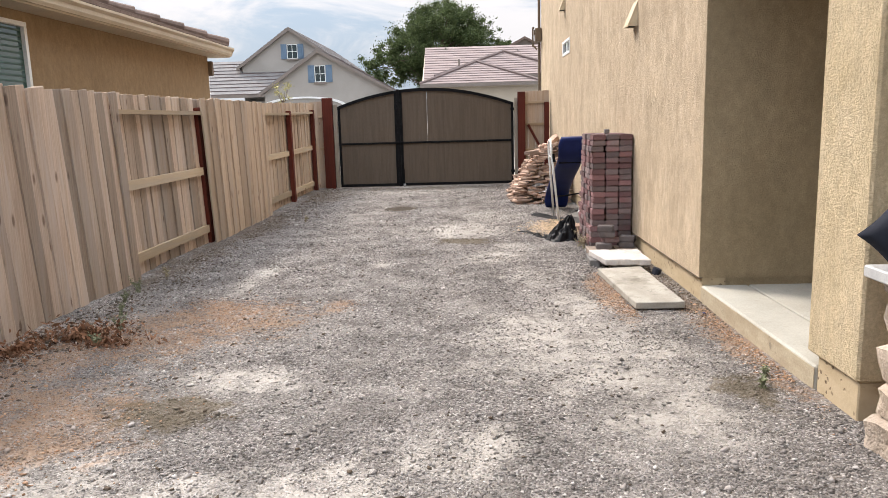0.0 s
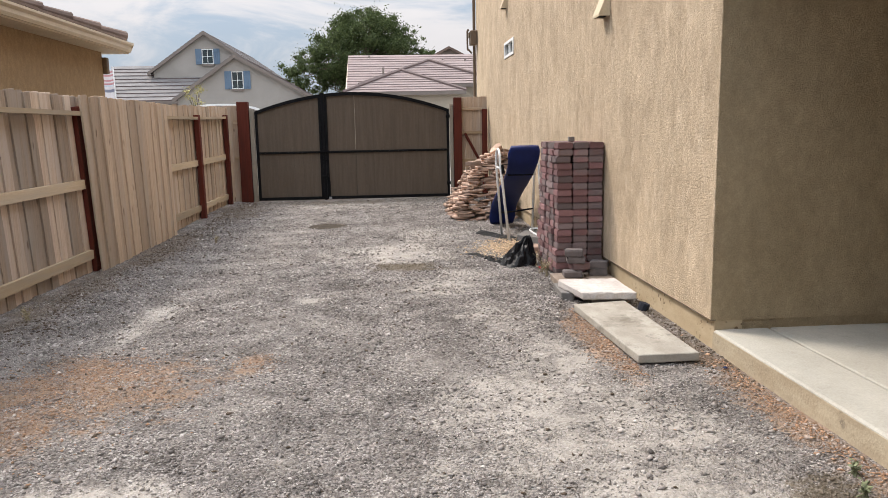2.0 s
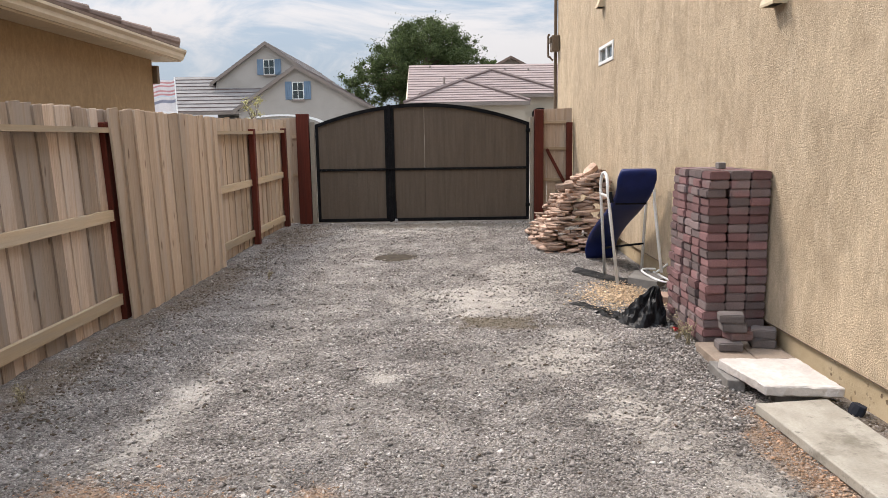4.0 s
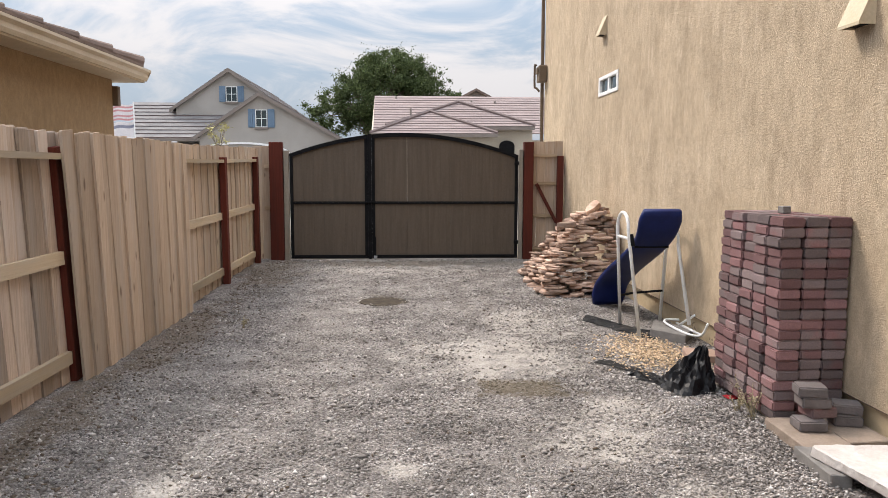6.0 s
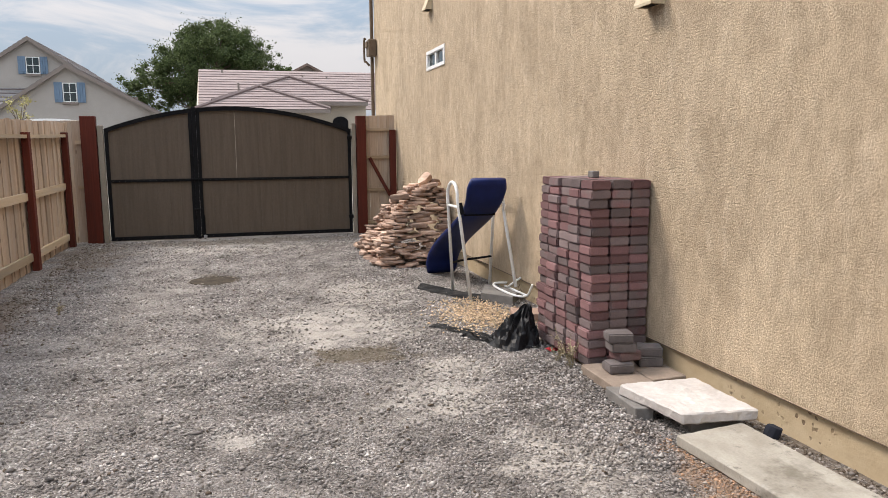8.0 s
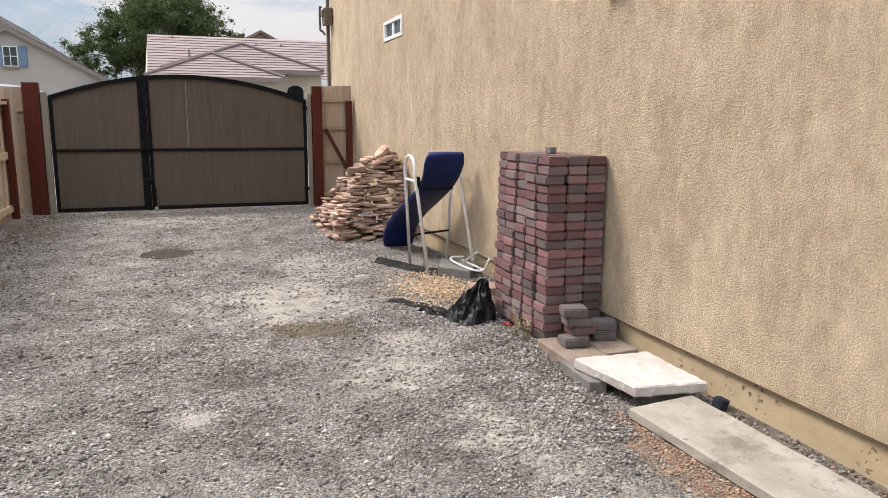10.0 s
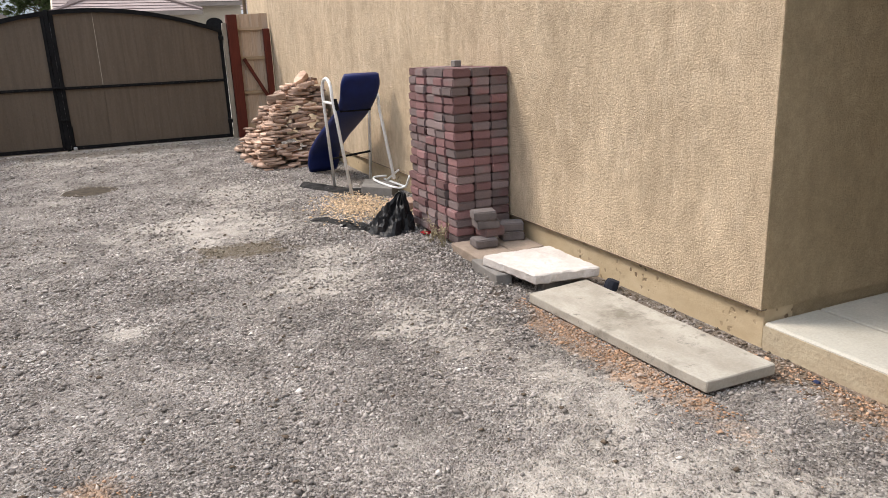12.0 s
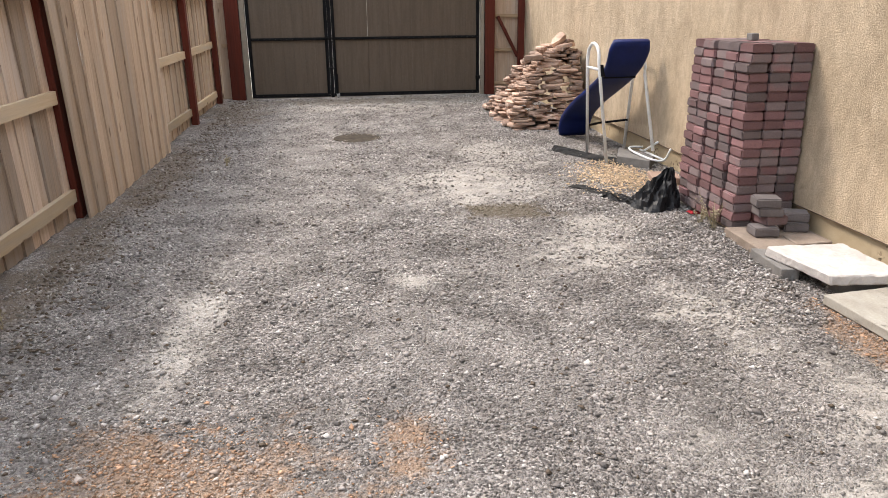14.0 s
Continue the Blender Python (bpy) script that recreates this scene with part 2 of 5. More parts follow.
low = node(nt, "ShaderNodeVectorMath", {0: pos, 1: (3.0, 0.0, 9.0)}, operation="ADD").outputs[0]
clusters = span(nt, noise_f(nt, low, 3.4, 3.0, 0.6), 0.5, 0.66)
chips = span(nt, node(nt, "ShaderNodeTexVoronoi", {"Vector": node(nt, "ShaderNodeVectorMath", {0: pos, 1: mixc(nt, 1.0, node(nt, "ShaderNodeTexNoise", {"Vector": pos, "Scale": 30.0}).outputs["Color"], (0.03, 0.03, 0.03), "MULTIPLY")}, operation="ADD").outputs[0], "Scale": 26.0}).outputs["Distance"], 0.22, 0.34, 1.0, 0.0)
pits = mth(nt, "MULTIPLY", clusters, chips)
col = mixc(nt, pits, col, mixc(nt, noise_f(nt, pos, 90.0), (0.1, 0.07, 0.045), (0.24, 0.17, 0.11)))
col = mixc(nt, mth(nt, "MULTIPLY", span(nt, noise_f(nt, pos, 6.0, 6.0, 0.7), 0.5, 0.75), 0.4), col, (0.3, 0.225, 0.14))
nt.links.new(col, bsdf.inputs["Base Color"])
bump_to(nt, bsdf, mth(nt, "SUBTRACT", mth(nt, "MULTIPLY", noise_f(nt, pos, 80.0, 4.0), 0.25), pits), 0.8, 0.008)
FOUNDATION = m
CONCRETE = pm("pale_concrete", (0.38, 0.36, 0.31), (0.45, 0.43, 0.375), (2, 2, 2), 90.0, 0.85, 0.2, 0.003, c=(0.5, 0.46, 0.39), grime=0.15)
SLAB = pm("weathered_concrete_slab", (0.3, 0.272, 0.228), (0.405, 0.378, 0.328), (5, 3, 5), 80.0, 0.88, 0.35, 0.004, c=(0.19, 0.17, 0.138), c_scale=3.2, grime=0.65)
WHITE_STONE = pm("white_limestone", (0.48, 0.44, 0.41), (0.56, 0.52, 0.49), (5, 5, 5), 45.0, 0.9, 0.6, 0.008, c=(0.62, 0.58, 0.545), c_scale=5.0)
PICKET = wood("weathered_cedar_board", (0.335, 0.252, 0.19), (0.52, 0.41, 0.325), (0.47, 0.405, 0.355), vary=0.32)
PICKET_TAN = wood("tan_cedar_board", (0.38, 0.28, 0.2), (0.53, 0.405, 0.305), (0.47, 0.388, 0.318), vary=0.2)
RAIL = wood("cedar_rail_wood", (0.43, 0.33, 0.22), (0.5, 0.39, 0.27), (0.4, 0.34, 0.27), axis=1)
RAIL_X = wood("cedar_cross_rail_wood", (0.38, 0.27, 0.17), (0.46, 0.34, 0.22), (0.38, 0.31, 0.24), axis=0)
RED_POST = wood("red_stained_post_wood", (0.085, 0.017, 0.01), (0.125, 0.027, 0.016), (0.07, 0.02, 0.014), vary=0.15, rough=0.8)
GATE_BOARD = pm("taupe_composite_board", (0.098, 0.075, 0.056), (0.118, 0.092, 0.069), (18, 18, 1.2), 45.0, 0.75, 0.15, 0.003, vary=0.035)
BLACK_SCREW = pm("dull_black_screw", (0.05, 0.048, 0.046), (0.07, 0.068, 0.066), (9, 9, 9), 70.0, 0.5, 0.0)
GREY_POST = pm("grey_painted_post", (0.24, 0.21, 0.17), (0.28, 0.245, 0.2), (5, 5, 5), 60.0, 0.7, 0.1)
BLACK_METAL = pm("black_powder_coat", (0.006, 0.006, 0.007), (0.011, 0.011, 0.012), (8, 8, 8), 90.0, 0.6, 0.05)
BLACK_METAL.node_tree.nodes["Principled BSDF"].inputs["Specular IOR Level"].default_value = 0.08
STEEL = pm("galvanised_steel", (0.45, 0.45, 0.46), (0.55, 0.55, 0.56), (9, 9, 9), 70.0, 0.4, 0.05, metallic=0.9)
m, nt, bsdf, pos = start_mat("tumbled_paver", 0.9)
rnd = node(nt, "ShaderNodeObjectInfo").outputs["Random"]
pp = node(nt, "ShaderNodeVectorMath", {0: pos, 1: node(nt, "ShaderNodeCombineXYZ", {0: mth(nt, "MULTIPLY", rnd, 40.0)}).outputs[0]}, operation="ADD").outputs[0]
mixf = mth(nt, "ADD", rnd, mth(nt, "MULTIPLY", mth(nt, "SUBTRACT", noise_f(nt, pp, 7.0, 4.0), 0.5), 0.9))
col = mixc(nt, span(nt, mixf, 0.35, 0.65), (0.19, 0.108, 0.108), (0.165, 0.13, 0.128))
gr = noise_f(nt, pp, 120.0, 3.0, 0.7)
col = mixc(nt, 1.0, col, mixc(nt, gr, (0.65, 0.65, 0.65), (1.45, 1.42, 1.4)), "MULTIPLY")
col = mixc(nt, 1.0, col, mixc(nt, mth(nt, "FRACT", mth(nt, "MULTIPLY", rnd, 17.0)), (0.68, 0.68, 0.68), (1.4, 1.36, 1.36)), "MULTIPLY")
nt.links.new(col, bsdf.inputs["Base Color"])
bump_to(nt, bsdf, gr, 0.6, 0.004)
PAVER_M = m
FLAG = pm("buff_flagstone", (0.34, 0.222, 0.165), (0.54, 0.39, 0.305), (6, 6, 14), 60.0, 0.88, 0.7, 0.01, vary=0.42, c=(0.26, 0.18, 0.135), c_scale=3.0)
FIELDSTONE = pm("buff_fieldstone", (0.4, 0.32, 0.25), (0.54, 0.45, 0.37), (6, 6, 6), 50.0, 0.9, 0.8, 0.015, vary=0.2, c=(0.5, 0.34, 0.26), c_scale=3.0)
PAD_STONE = pm("tan_pad_stone", (0.24, 0.185, 0.145), (0.33, 0.262, 0.21), (6, 6, 6), 70.0, 0.9, 0.4, 0.006, vary=0.12)
GREY_PAVER = pm("grey_concrete_paver", (0.16, 0.15, 0.14), (0.22, 0.205, 0.19), (8, 8, 8), 110.0, 0.9, 0.4, 0.004)
NAVY = pm("navy_vinyl", (0.004, 0.011, 0.07), (0.006, 0.016, 0.095), (5, 5, 5), 160.0, 0.5, 0.15, 0.002)
WHITE_TUBE = pm("white_enamel_tube", (0.72, 0.72, 0.7), (0.8, 0.8, 0.78), (8, 8, 8), 60.0, 0.35, 0.05, grime=0.25)
BLACK_FILM = pm("black_plastic_film", (0.006, 0.006, 0.007), (0.012, 0.012, 0.013), (9, 9, 9), 30.0, 0.46, 0.3, 0.006)
FABRIC = pm("black_landscape_fabric", (0.03, 0.03, 0.032), (0.06, 0.058, 0.056), (7, 7, 7), 120.0, 0.8, 0.5, 0.006, c=(0.12, 0.11, 0.1), c_scale=6.0)
CHIP = pm("pale_wood_chip", (0.55, 0.4, 0.26), (0.68, 0.52, 0.36), (9, 9, 9), 90.0, 0.85, 0.2, vary=0.35, island=True)
MULCH = pm("rust_bark_mulch", (0.33, 0.19, 0.115), (0.46, 0.3, 0.2), (9, 9, 9), 90.0, 0.9, 0.2, vary=0.4, island=True)
DRY_LEAF = pm("dry_brown_leaf", (0.13, 0.06, 0.033), (0.29, 0.15, 0.085), (9, 9, 9), 90.0, 0.85, 0.1, vary=0.45, island=True)
WEED = pm("weed_green", (0.16, 0.18, 0.1), (0.22, 0.23, 0.14), (9, 9, 9), 60.0, 0.8, 0.0, vary=0.3, island=True)
DRY_WEED = pm("dry_weed", (0.3, 0.25, 0.15), (0.36, 0.3, 0.2), (9, 9, 9), 60.0, 0.85, 0.0, vary=0.3, island=True)
LEAF = pm("tree_leaf", (0.058, 0.085, 0.03), (0.1, 0.128, 0.05), (0.6, 0.6, 0.6), 3.0, 0.7, 0.0, vary=0.45, island=True)
nt = LEAF.node_tree
lb = nt.nodes["Principled BSDF"]
tr = node(nt, "ShaderNodeBsdfTranslucent", {0: lb.inputs["Base Color"].links[0].from_socket})
mx = node(nt, "ShaderNodeMixShader", {0: 0.3, 1: lb.outputs[0], 2: tr.outputs[0]})
nt.links.new(mx.outputs[0], nt.nodes["Material Output"].inputs[0])
SAPLING = pm("yellowing_leaf", (0.3, 0.27, 0.1), (0.42, 0.38, 0.18), (2, 2, 2), 6.0, 0.7, 0.0, vary=0.3, island=True)
BARK = pm("tree_bark", (0.1, 0.075, 0.055), (0.15, 0.115, 0.085), (5, 5, 2), 30.0, 0.95, 0.6, 0.02)
CREAM = pm("cream_fascia_paint", (0.5, 0.42, 0.31), (0.56, 0.475, 0.36), (3, 3, 3), 60.0, 0.6, 0.05)
BROWN_TILE = pm("brown_concrete_roof_tile", (0.14, 0.1, 0.082), (0.19, 0.14, 0.118), (4, 4, 4), 40.0, 0.9, 0.4, 0.006, vary=0.2)
GREY_TILE = pm("grey_concrete_roof_tile", (0.155, 0.146, 0.143), (0.21, 0.198, 0.192), (1, 1, 1), 12.0, 0.9, 0.2, vary=0.1)
PINK_TILE = pm("pinkish_concrete_roof_tile", (0.24, 0.188, 0.176), (0.29, 0.232, 0.216), (1, 1, 1), 12.0, 0.9, 0.2, vary=0.08)
# edges darker than the tiles: shadow lines of the courses put into colour
TILE_EDGE = pm("grey_cap_and_tile_edge_shade", (0.17, 0.13, 0.12), (0.2, 0.155, 0.145), (1, 1, 1), 12.0, 0.9, 0.0)
PINK_EDGE = pm("pinkish_tile_edge_shade", (0.2, 0.155, 0.145), (0.23, 0.18, 0.168), (1, 1, 1), 12.0, 0.9, 0.0)
RAKE = pm("taupe_rake_board", (0.19, 0.16, 0.14), (0.22, 0.19, 0.165), (1, 1, 1), 12.0, 0.8, 0.0)
FAR_WALL = pm("pale_grey_far_stucco", (0.32, 0.3, 0.27), (0.37, 0.345, 0.315), (0.6, 0.6, 0.6), 20.0, 0.9, 0.1)
CREAM_WALL = pm("cream_far_stucco", (0.42, 0.37, 0.295), (0.46, 0.405, 0.325), (0.6, 0.6, 0.6), 20.0, 0.9, 0.1)
SHUTTER = pm("blue_shutter_paint", (0.125, 0.19, 0.265), (0.15, 0.22, 0.3), (2, 2, 2), 20.0, 0.7, 0.0)
WHITE_PAINT = pm("white_vinyl", (0.76, 0.76, 0.74), (0.8, 0.8, 0.78), (3, 3, 3), 60.0, 0.5, 0.03)
VENT_PAINT = pm("cream_vent_paint", (0.54, 0.45, 0.31), (0.6, 0.5, 0.36), (5, 5, 5), 60.0, 0.65, 0.05)
BROWN_METAL = pm("brown_downspout_paint", (0.13, 0.095, 0.066), (0.165, 0.122, 0.086), (5, 5, 5), 60.0, 0.55, 0.05)
ASPHALT = pm("asphalt", (0.045, 0.045, 0.047), (0.06, 0.06, 0.06), (0.5, 0.5, 0.5), 40.0, 0.9, 0.3)
GRANITE = pm("pale_grey_counter", (0.42, 0.42, 0.42), (0.52, 0.52, 0.51), (12, 12, 12), 130.0, 0.4, 0.1)
DARK_CLOTH = pm("charcoal_navy_cloth", (0.018, 0.02, 0.028), (0.028, 0.03, 0.04), (6, 6, 6), 200.0, 0.9, 0.3, 0.003)
FLAG_RED = pm("faded_red_cloth", (0.5, 0.23, 0.24), (0.58, 0.3, 0.3), (2, 2, 2), 20.0, 0.9, 0.0)
FLAG_PALE = pm("faded_white_cloth", (0.62, 0.58, 0.58), (0.7, 0.67, 0.67), (2, 2, 2), 20.0, 0.9, 0.0)
FLAG_BLUE = pm("faded_grey_blue_cloth", (0.2, 0.21, 0.27), (0.26, 0.27, 0.33), (2, 2, 2), 20.0, 0.9, 0.0)
RED_RAG = pm("red_plastic_scrap", (0.4, 0.02, 0.03), (0.5, 0.04, 0.05), (9, 9, 9), 60.0, 0.6, 0.1)
DARK_ROOM = pm("dim_interior_paint", (0.25, 0.24, 0.23), (0.3, 0.29, 0.28), (2, 2, 2), 30.0, 0.9, 0.0)

m, nt, bsdf, pos = start_mat("window_glass", 0.03)
bsdf.inputs["Base Color"].default_value = (0.03, 0.045, 0.045, 1)
bsdf.inputs["Specular IOR Level"].default_value = 0.8
bsdf.inputs["Transmission Weight"].default_value = 0.25
bump_to(nt, bsdf, noise_f(nt, pos, 3.0, 2.0), 0.05, 0.01)
GLASS = m


# ---- building helpers ----
BASE = {}
rng = random.Random(7)


def thing(name, loc, label, category, group="", kind=""):
    ob = new(name)
    ob.empty_display_size, ob.location = 0.1, loc
    BASE[ob.name] = Vector(loc)
    return tagged(ob, label, category, group, kind)


def mesh_of(name, bm, mats, smooth=False):
    me = bpy.data.meshes.new(name)
    bm.to_mesh(me)
    bm.free()
    for q in (mats if isinstance(mats, (list, tuple)) else [mats]):
        me.materials.append(q)
    if smooth:
        for p in me.polygons:
            p.use_smooth = True
    return me


def part(name, bm, mat, parent, label="", smooth=False):
    off = BASE[parent.name]
    bm.transform(Matrix.Translation(-off))
    ob = new(name, mesh_of(name, bm, mat, smooth))
    ob.parent = parent
    BASE[ob.name] = off
    return tagged(ob, label)


def piece(name, me, m, parent):
    ob = new(name, me)
    ob.parent = parent
    ob.matrix_basis = Matrix.Translation(-BASE[parent.name]) @ m
    return ob


def solo(name, bm, mat, loc, label="", category="", group="", kind="", smooth=False):
    bm.transform(Matrix.Translation(-Vector(loc)))
    ob = new(name, mesh_of(name, bm, mat, smooth))
    ob.location = loc
    BASE[ob.name] = Vector(loc)
    return tagged(ob, label, category, group, kind)


def box(x0, x1, y0, y1, z0, z1, bevel=0.0, bm=None, seg=1):
    b = bmesh.new()
    bmesh.ops.create_cube(b, size=1.0, matrix=Matrix.Translation(((x0 + x1) / 2, (y0 + y1) / 2, (z0 + z1) / 2)) @ Matrix.Diagonal((x1 - x0, y1 - y0, z1 - z0, 1)))
    if bevel:
        bmesh.ops.bevel(b, geom=b.edges[:], offset=bevel, segments=seg, affect="EDGES", profile=0.6)
    if bm is None:
        return b
    join(bm, b)
    return bm


def join(bm, other):
    me = bpy.data.meshes.new("tmp")
    other.to_mesh(me)
    other.free()
    bm.from_mesh(me)
    bpy.data.meshes.remove(me)
    return bm


def prism(outline, axis, a, b):
    """A closed outline of (u, v) pairs pushed along an axis from a to b: axis x takes (y, z), y takes (x, z), z takes (x, y)."""
    bm = bmesh.new()
    at = {"x": lambda u, v, w: (w, u, v), "y": lambda u, v, w: (u, w, v), "z": lambda u, v, w: (u, v, w)}[axis]
    r0 = [bm.verts.new(at(u, v, a)) for u, v in outline]
    r1 = [bm.verts.new(at(u, v, b)) for u, v in outline]
    n = len(outline)
    for i in range(n):
        bm.faces.new((r0[i], r0[(i + 1) % n], r1[(i + 1) % n], r1[i]))
    bm.faces.new(r0[::-1])
    bm.faces.new(r1)
    bmesh.ops.recalc_face_normals(bm, faces=bm.faces[:])
    return bm


def tube(pts, r, seg=10, bm=None):
    bm = bm or bmesh.new()
    pts = [Vector(p) for p in pts]
    rings = []
    up = Vector((0.13, 0.2, 0.97))
    for i, p in enumerate(pts):
        d = (pts[min(i + 1, len(pts) - 1)] - pts[max(i - 1, 0)]).normalized()
        s = d.cross(up)
        if s.length < 0.1:
            s = d.cross(Vector((1, 0, 0)))
        s.normalize()
        t = d.cross(s)
        rr = r[i] if isinstance(r, (list, tuple)) else r
        rings.append([bm.verts.new(p + rr * (math.cos(2 * math.pi * k / seg) * s + math.sin(2 * math.pi * k / seg) * t)) for k in range(seg)])
    for a, b in zip(rings, rings[1:]):
        for k in range(seg):
            bm.faces.new((a[k], a[(k + 1) % seg], b[(k + 1) % seg], b[k]))
    bm.faces.new(rings[0][::-1])
    bm.faces.new(rings[-1])
    bmesh.ops.recalc_face_normals(bm, faces=bm.faces[:])
    return bm


def smooth_line(pts, n=8):
    """A Catmull-Rom line through the points."""
    pts = [Vector(p) for p in pts]
    q = [2 * pts[0] - pts[1]] + pts + [2 * pts[-1] - pts[-2]]
    out = []
    for i in range(1, len(q) - 2):
        for k in range(n):
            t = k / n
            a, b, c, d = q[i - 1], q[i], q[i + 1], q[i + 2]
            out.append(0.5 * ((2 * b) + (c - a) * t + (2 * a - 5 * b + 4 * c - d) * t * t + (3 * b - a - 3 * c + d) * t ** 3))
    return out + [pts[-1]]


def slab_mesh(seed, n=9, rough=0.18, taper=0.06):
    """A flat stone with an uneven outline, unit size, on its base."""
    r = random.Random(seed)
    bm = bmesh.new()
    out = []
    for i in range(n):
        a = 2 * math.pi * (i + r.uniform(-0.25, 0.25)) / n
        sq = 1 / max(abs(math.cos(a)), abs(math.sin(a))) ** 0.7
        out.append((0.5 * sq * math.cos(a) * r.uniform(1 - rough, 1), 0.5 * sq * math.sin(a) * r.uniform(1 - rough, 1)))
    rings = []
    for z, s in ((0.0, 1 - 1.3 * taper), (0.28, 1.0), (0.75, 0.99), (1.0, 1 - 1.6 * taper)):
        rings.append([bm.verts.new((x * s + r.uniform(-0.012, 0.012), y * s + r.uniform(-0.012, 0.012), z + r.uniform(-0.07, 0.07) * (0 < z))) for x, y in out])
    for a, b in zip(rings, rings[1:]):
        for k in range(n):
            bm.faces.new((a[k], a[(k + 1) % n], b[(k + 1) % n], b[k]))
    bm.faces.new(rings[0][::-1])
    bm.faces.new(rings[-1])
    return bm


def smooth01(t):
    t = min(max(t, 0.0), 1.0)
    return t * t * (3 - 2 * t)


def gz(x, y):
    """The height of the ground."""
    z = 0.055 * smooth01((y - 10.0) / 5.0)
    if -2.9 < x < 2.3 and -6 < y < 16:
        z += 0.012 * noise.noise((x * 0.9, y * 0.9, 0.3)) + 0.005 * noise.noise((x * 4.1, y * 4.1, 2.0))
        z += 0.035 * math.exp(-((x + 2.66) / 0.22) ** 2) * (0.6 + 0.6 * noise.noise((y * 1.7, 3.0, 0.0)))
        z -= 0.03 * math.exp(-(((x + 0.685) / 0.25) ** 2 + ((y - 11.63) / 0.25) ** 2))
    return z


# ---- ground ----
def axis_steps(lo, hi, step, far):
    mid = list(np.arange(lo, hi + step * 0.5, step))
    out = [lo - d for d in far][::-1] + mid + [hi + d for d in far]
    return out


xs = axis_steps(-2.9, 2.3, 0.05, (0.5, 2, 6, 20, 60, 200, 700, 2500))
ys = axis_steps(-1.0, 15.6, 0.05, (0.5, 2, 6, 20, 60, 200, 700, 2500))
bm = bmesh.new()
grid = [[bm.verts.new((x, y, gz(x, y))) for x in xs] for y in ys]
for r0, r1 in zip(grid, grid[1:]):
    for i in range(len(xs) - 1):
        bm.faces.new((r0[i], r0[i + 1], r1[i + 1], r1[i]))
solo("ground", bm, GRAVEL, (0, 0, 0), "grey compacted gravel side yard with pale dusty and rust-coloured patches", "ground", kind="structure", smooth=True)


def patch_value(rows, x, y):
    return max(max(0.0, 1.15 - math.hypot((x - a) / rx, (y - b) / ry)) for a, b, rx, ry in rows)


def scatter(name, spots, mat, label, category, flat=0.55, seed=1):
    """Loose bits, one mesh: each an eight-sided lump at (x, y, z, size)."""
    r = np.random.RandomState(seed)
    spots = np.array(spots)
    n = len(spots)
    corners = np.array([(1, 0, 0), (0, 1, 0), (-1, 0, 0), (0, -1, 0), (0, 0, 1), (0, 0, -1)], dtype=float)
    c = corners[None] * r.uniform(0.6, 1.25, (n, 6, 1)) + r.uniform(-0.28, 0.28, (n, 6, 3))
    c *= (spots[:, 3, None] * np.stack([r.uniform(0.8, 1.3, n), r.uniform(0.6, 1.0, n), np.full(n, flat) * r.uniform(0.7, 1.3, n)], 1))[:, None, :]
    a = r.uniform(0, 6.283, n)
    ca, sa = np.cos(a)[:, None], np.sin(a)[:, None]
    tilt = r.uniform(-0.35, 0.35, n)[:, None]
    x, y, z = c[..., 0] * ca - c[..., 1] * sa, c[..., 0] * sa + c[..., 1] * ca, c[..., 2] + c[..., 0] * tilt
    v = np.stack([x, y, z], -1) + spots[:, None, :3]
    tri = np.array([(0, 1, 4), (1, 2, 4), (2, 3, 4), (3, 0, 4), (1, 0, 5), (2, 1, 5), (3, 2, 5), (0, 3, 5)])
    f = (tri[None] + 6 * np.arange(n)[:, None, None]).reshape(-1)
    me = bpy.data.meshes.new(name)
    me.vertices.add(n * 6)
    me.vertices.foreach_set("co", v.reshape(-1))
    me.loops.add(len(f))
    me.loops.foreach_set("vertex_index", f.astype(np.int32))
    me.polygons.add(n * 8)
    me.polygons.foreach_set("loop_start", np.arange(0, len(f), 3, dtype=np.int32))
    me.update(calc_edges=True)
    me.materials.append(mat)
    return tagged(new(name, me), label, category, kind="stuff")


spots, debris = [], []
for k in range(250000):
    y = rng.uniform(1.2, 8.5) if k % 10 < 7 else rng.uniform(8.5, 15.1)
    x = rng.uniform(-2.6, 2.07)
    p = patch_value(PALE, x, y)
    n9 = noise.fractal((x * 3.1, y * 3.1, 1.0), 0.6, 2.2, 5)
    if rng.random() < min(0.9, 1.1 * p) * smooth01(0.5 + 1.6 * n9):
        continue
    d = noise.noise((x * 1.3, y * 1.3, 5.0)) + 0.5 * noise.noise((x * 4, y * 4, 9.0))
    if d < rng.uniform(-0.75, 0.25):
        continue
    s = min(0.02, 0.0047 * math.exp(rng.gauss(0, 0.42)))
    s *= 1.0 + 0.5 * smooth01((y - 3.5) / 6.0)
    spots.append((x, y, gz(x, y) + 0.25 * s, s))
for k in range(15000):
    y = rng.uniform(6.1, 9.8)
    x = 1.62 - abs(rng.gauss(0, 0.3)) - 0.12 * abs(y - 7.5)
    s = 0.0075 * math.exp(rng.gauss(0, 0.3))
    spots.append((x, y, gz(x, y) + 0.4 * s + 0.02 * max(0, rng.gauss(0, 0.5)) * math.exp(-((x - 1.55) / 0.2) ** 2), s))
for k in range(9000):
    y, x = rng.uniform(10.0, 14.9), 1.35 - abs(rng.gauss(0, 0.45))
    s = 0.009 * math.exp(rng.gauss(0, 0.3))
    spots.append((x, y, gz(x, y) + 0.3 * s, s))
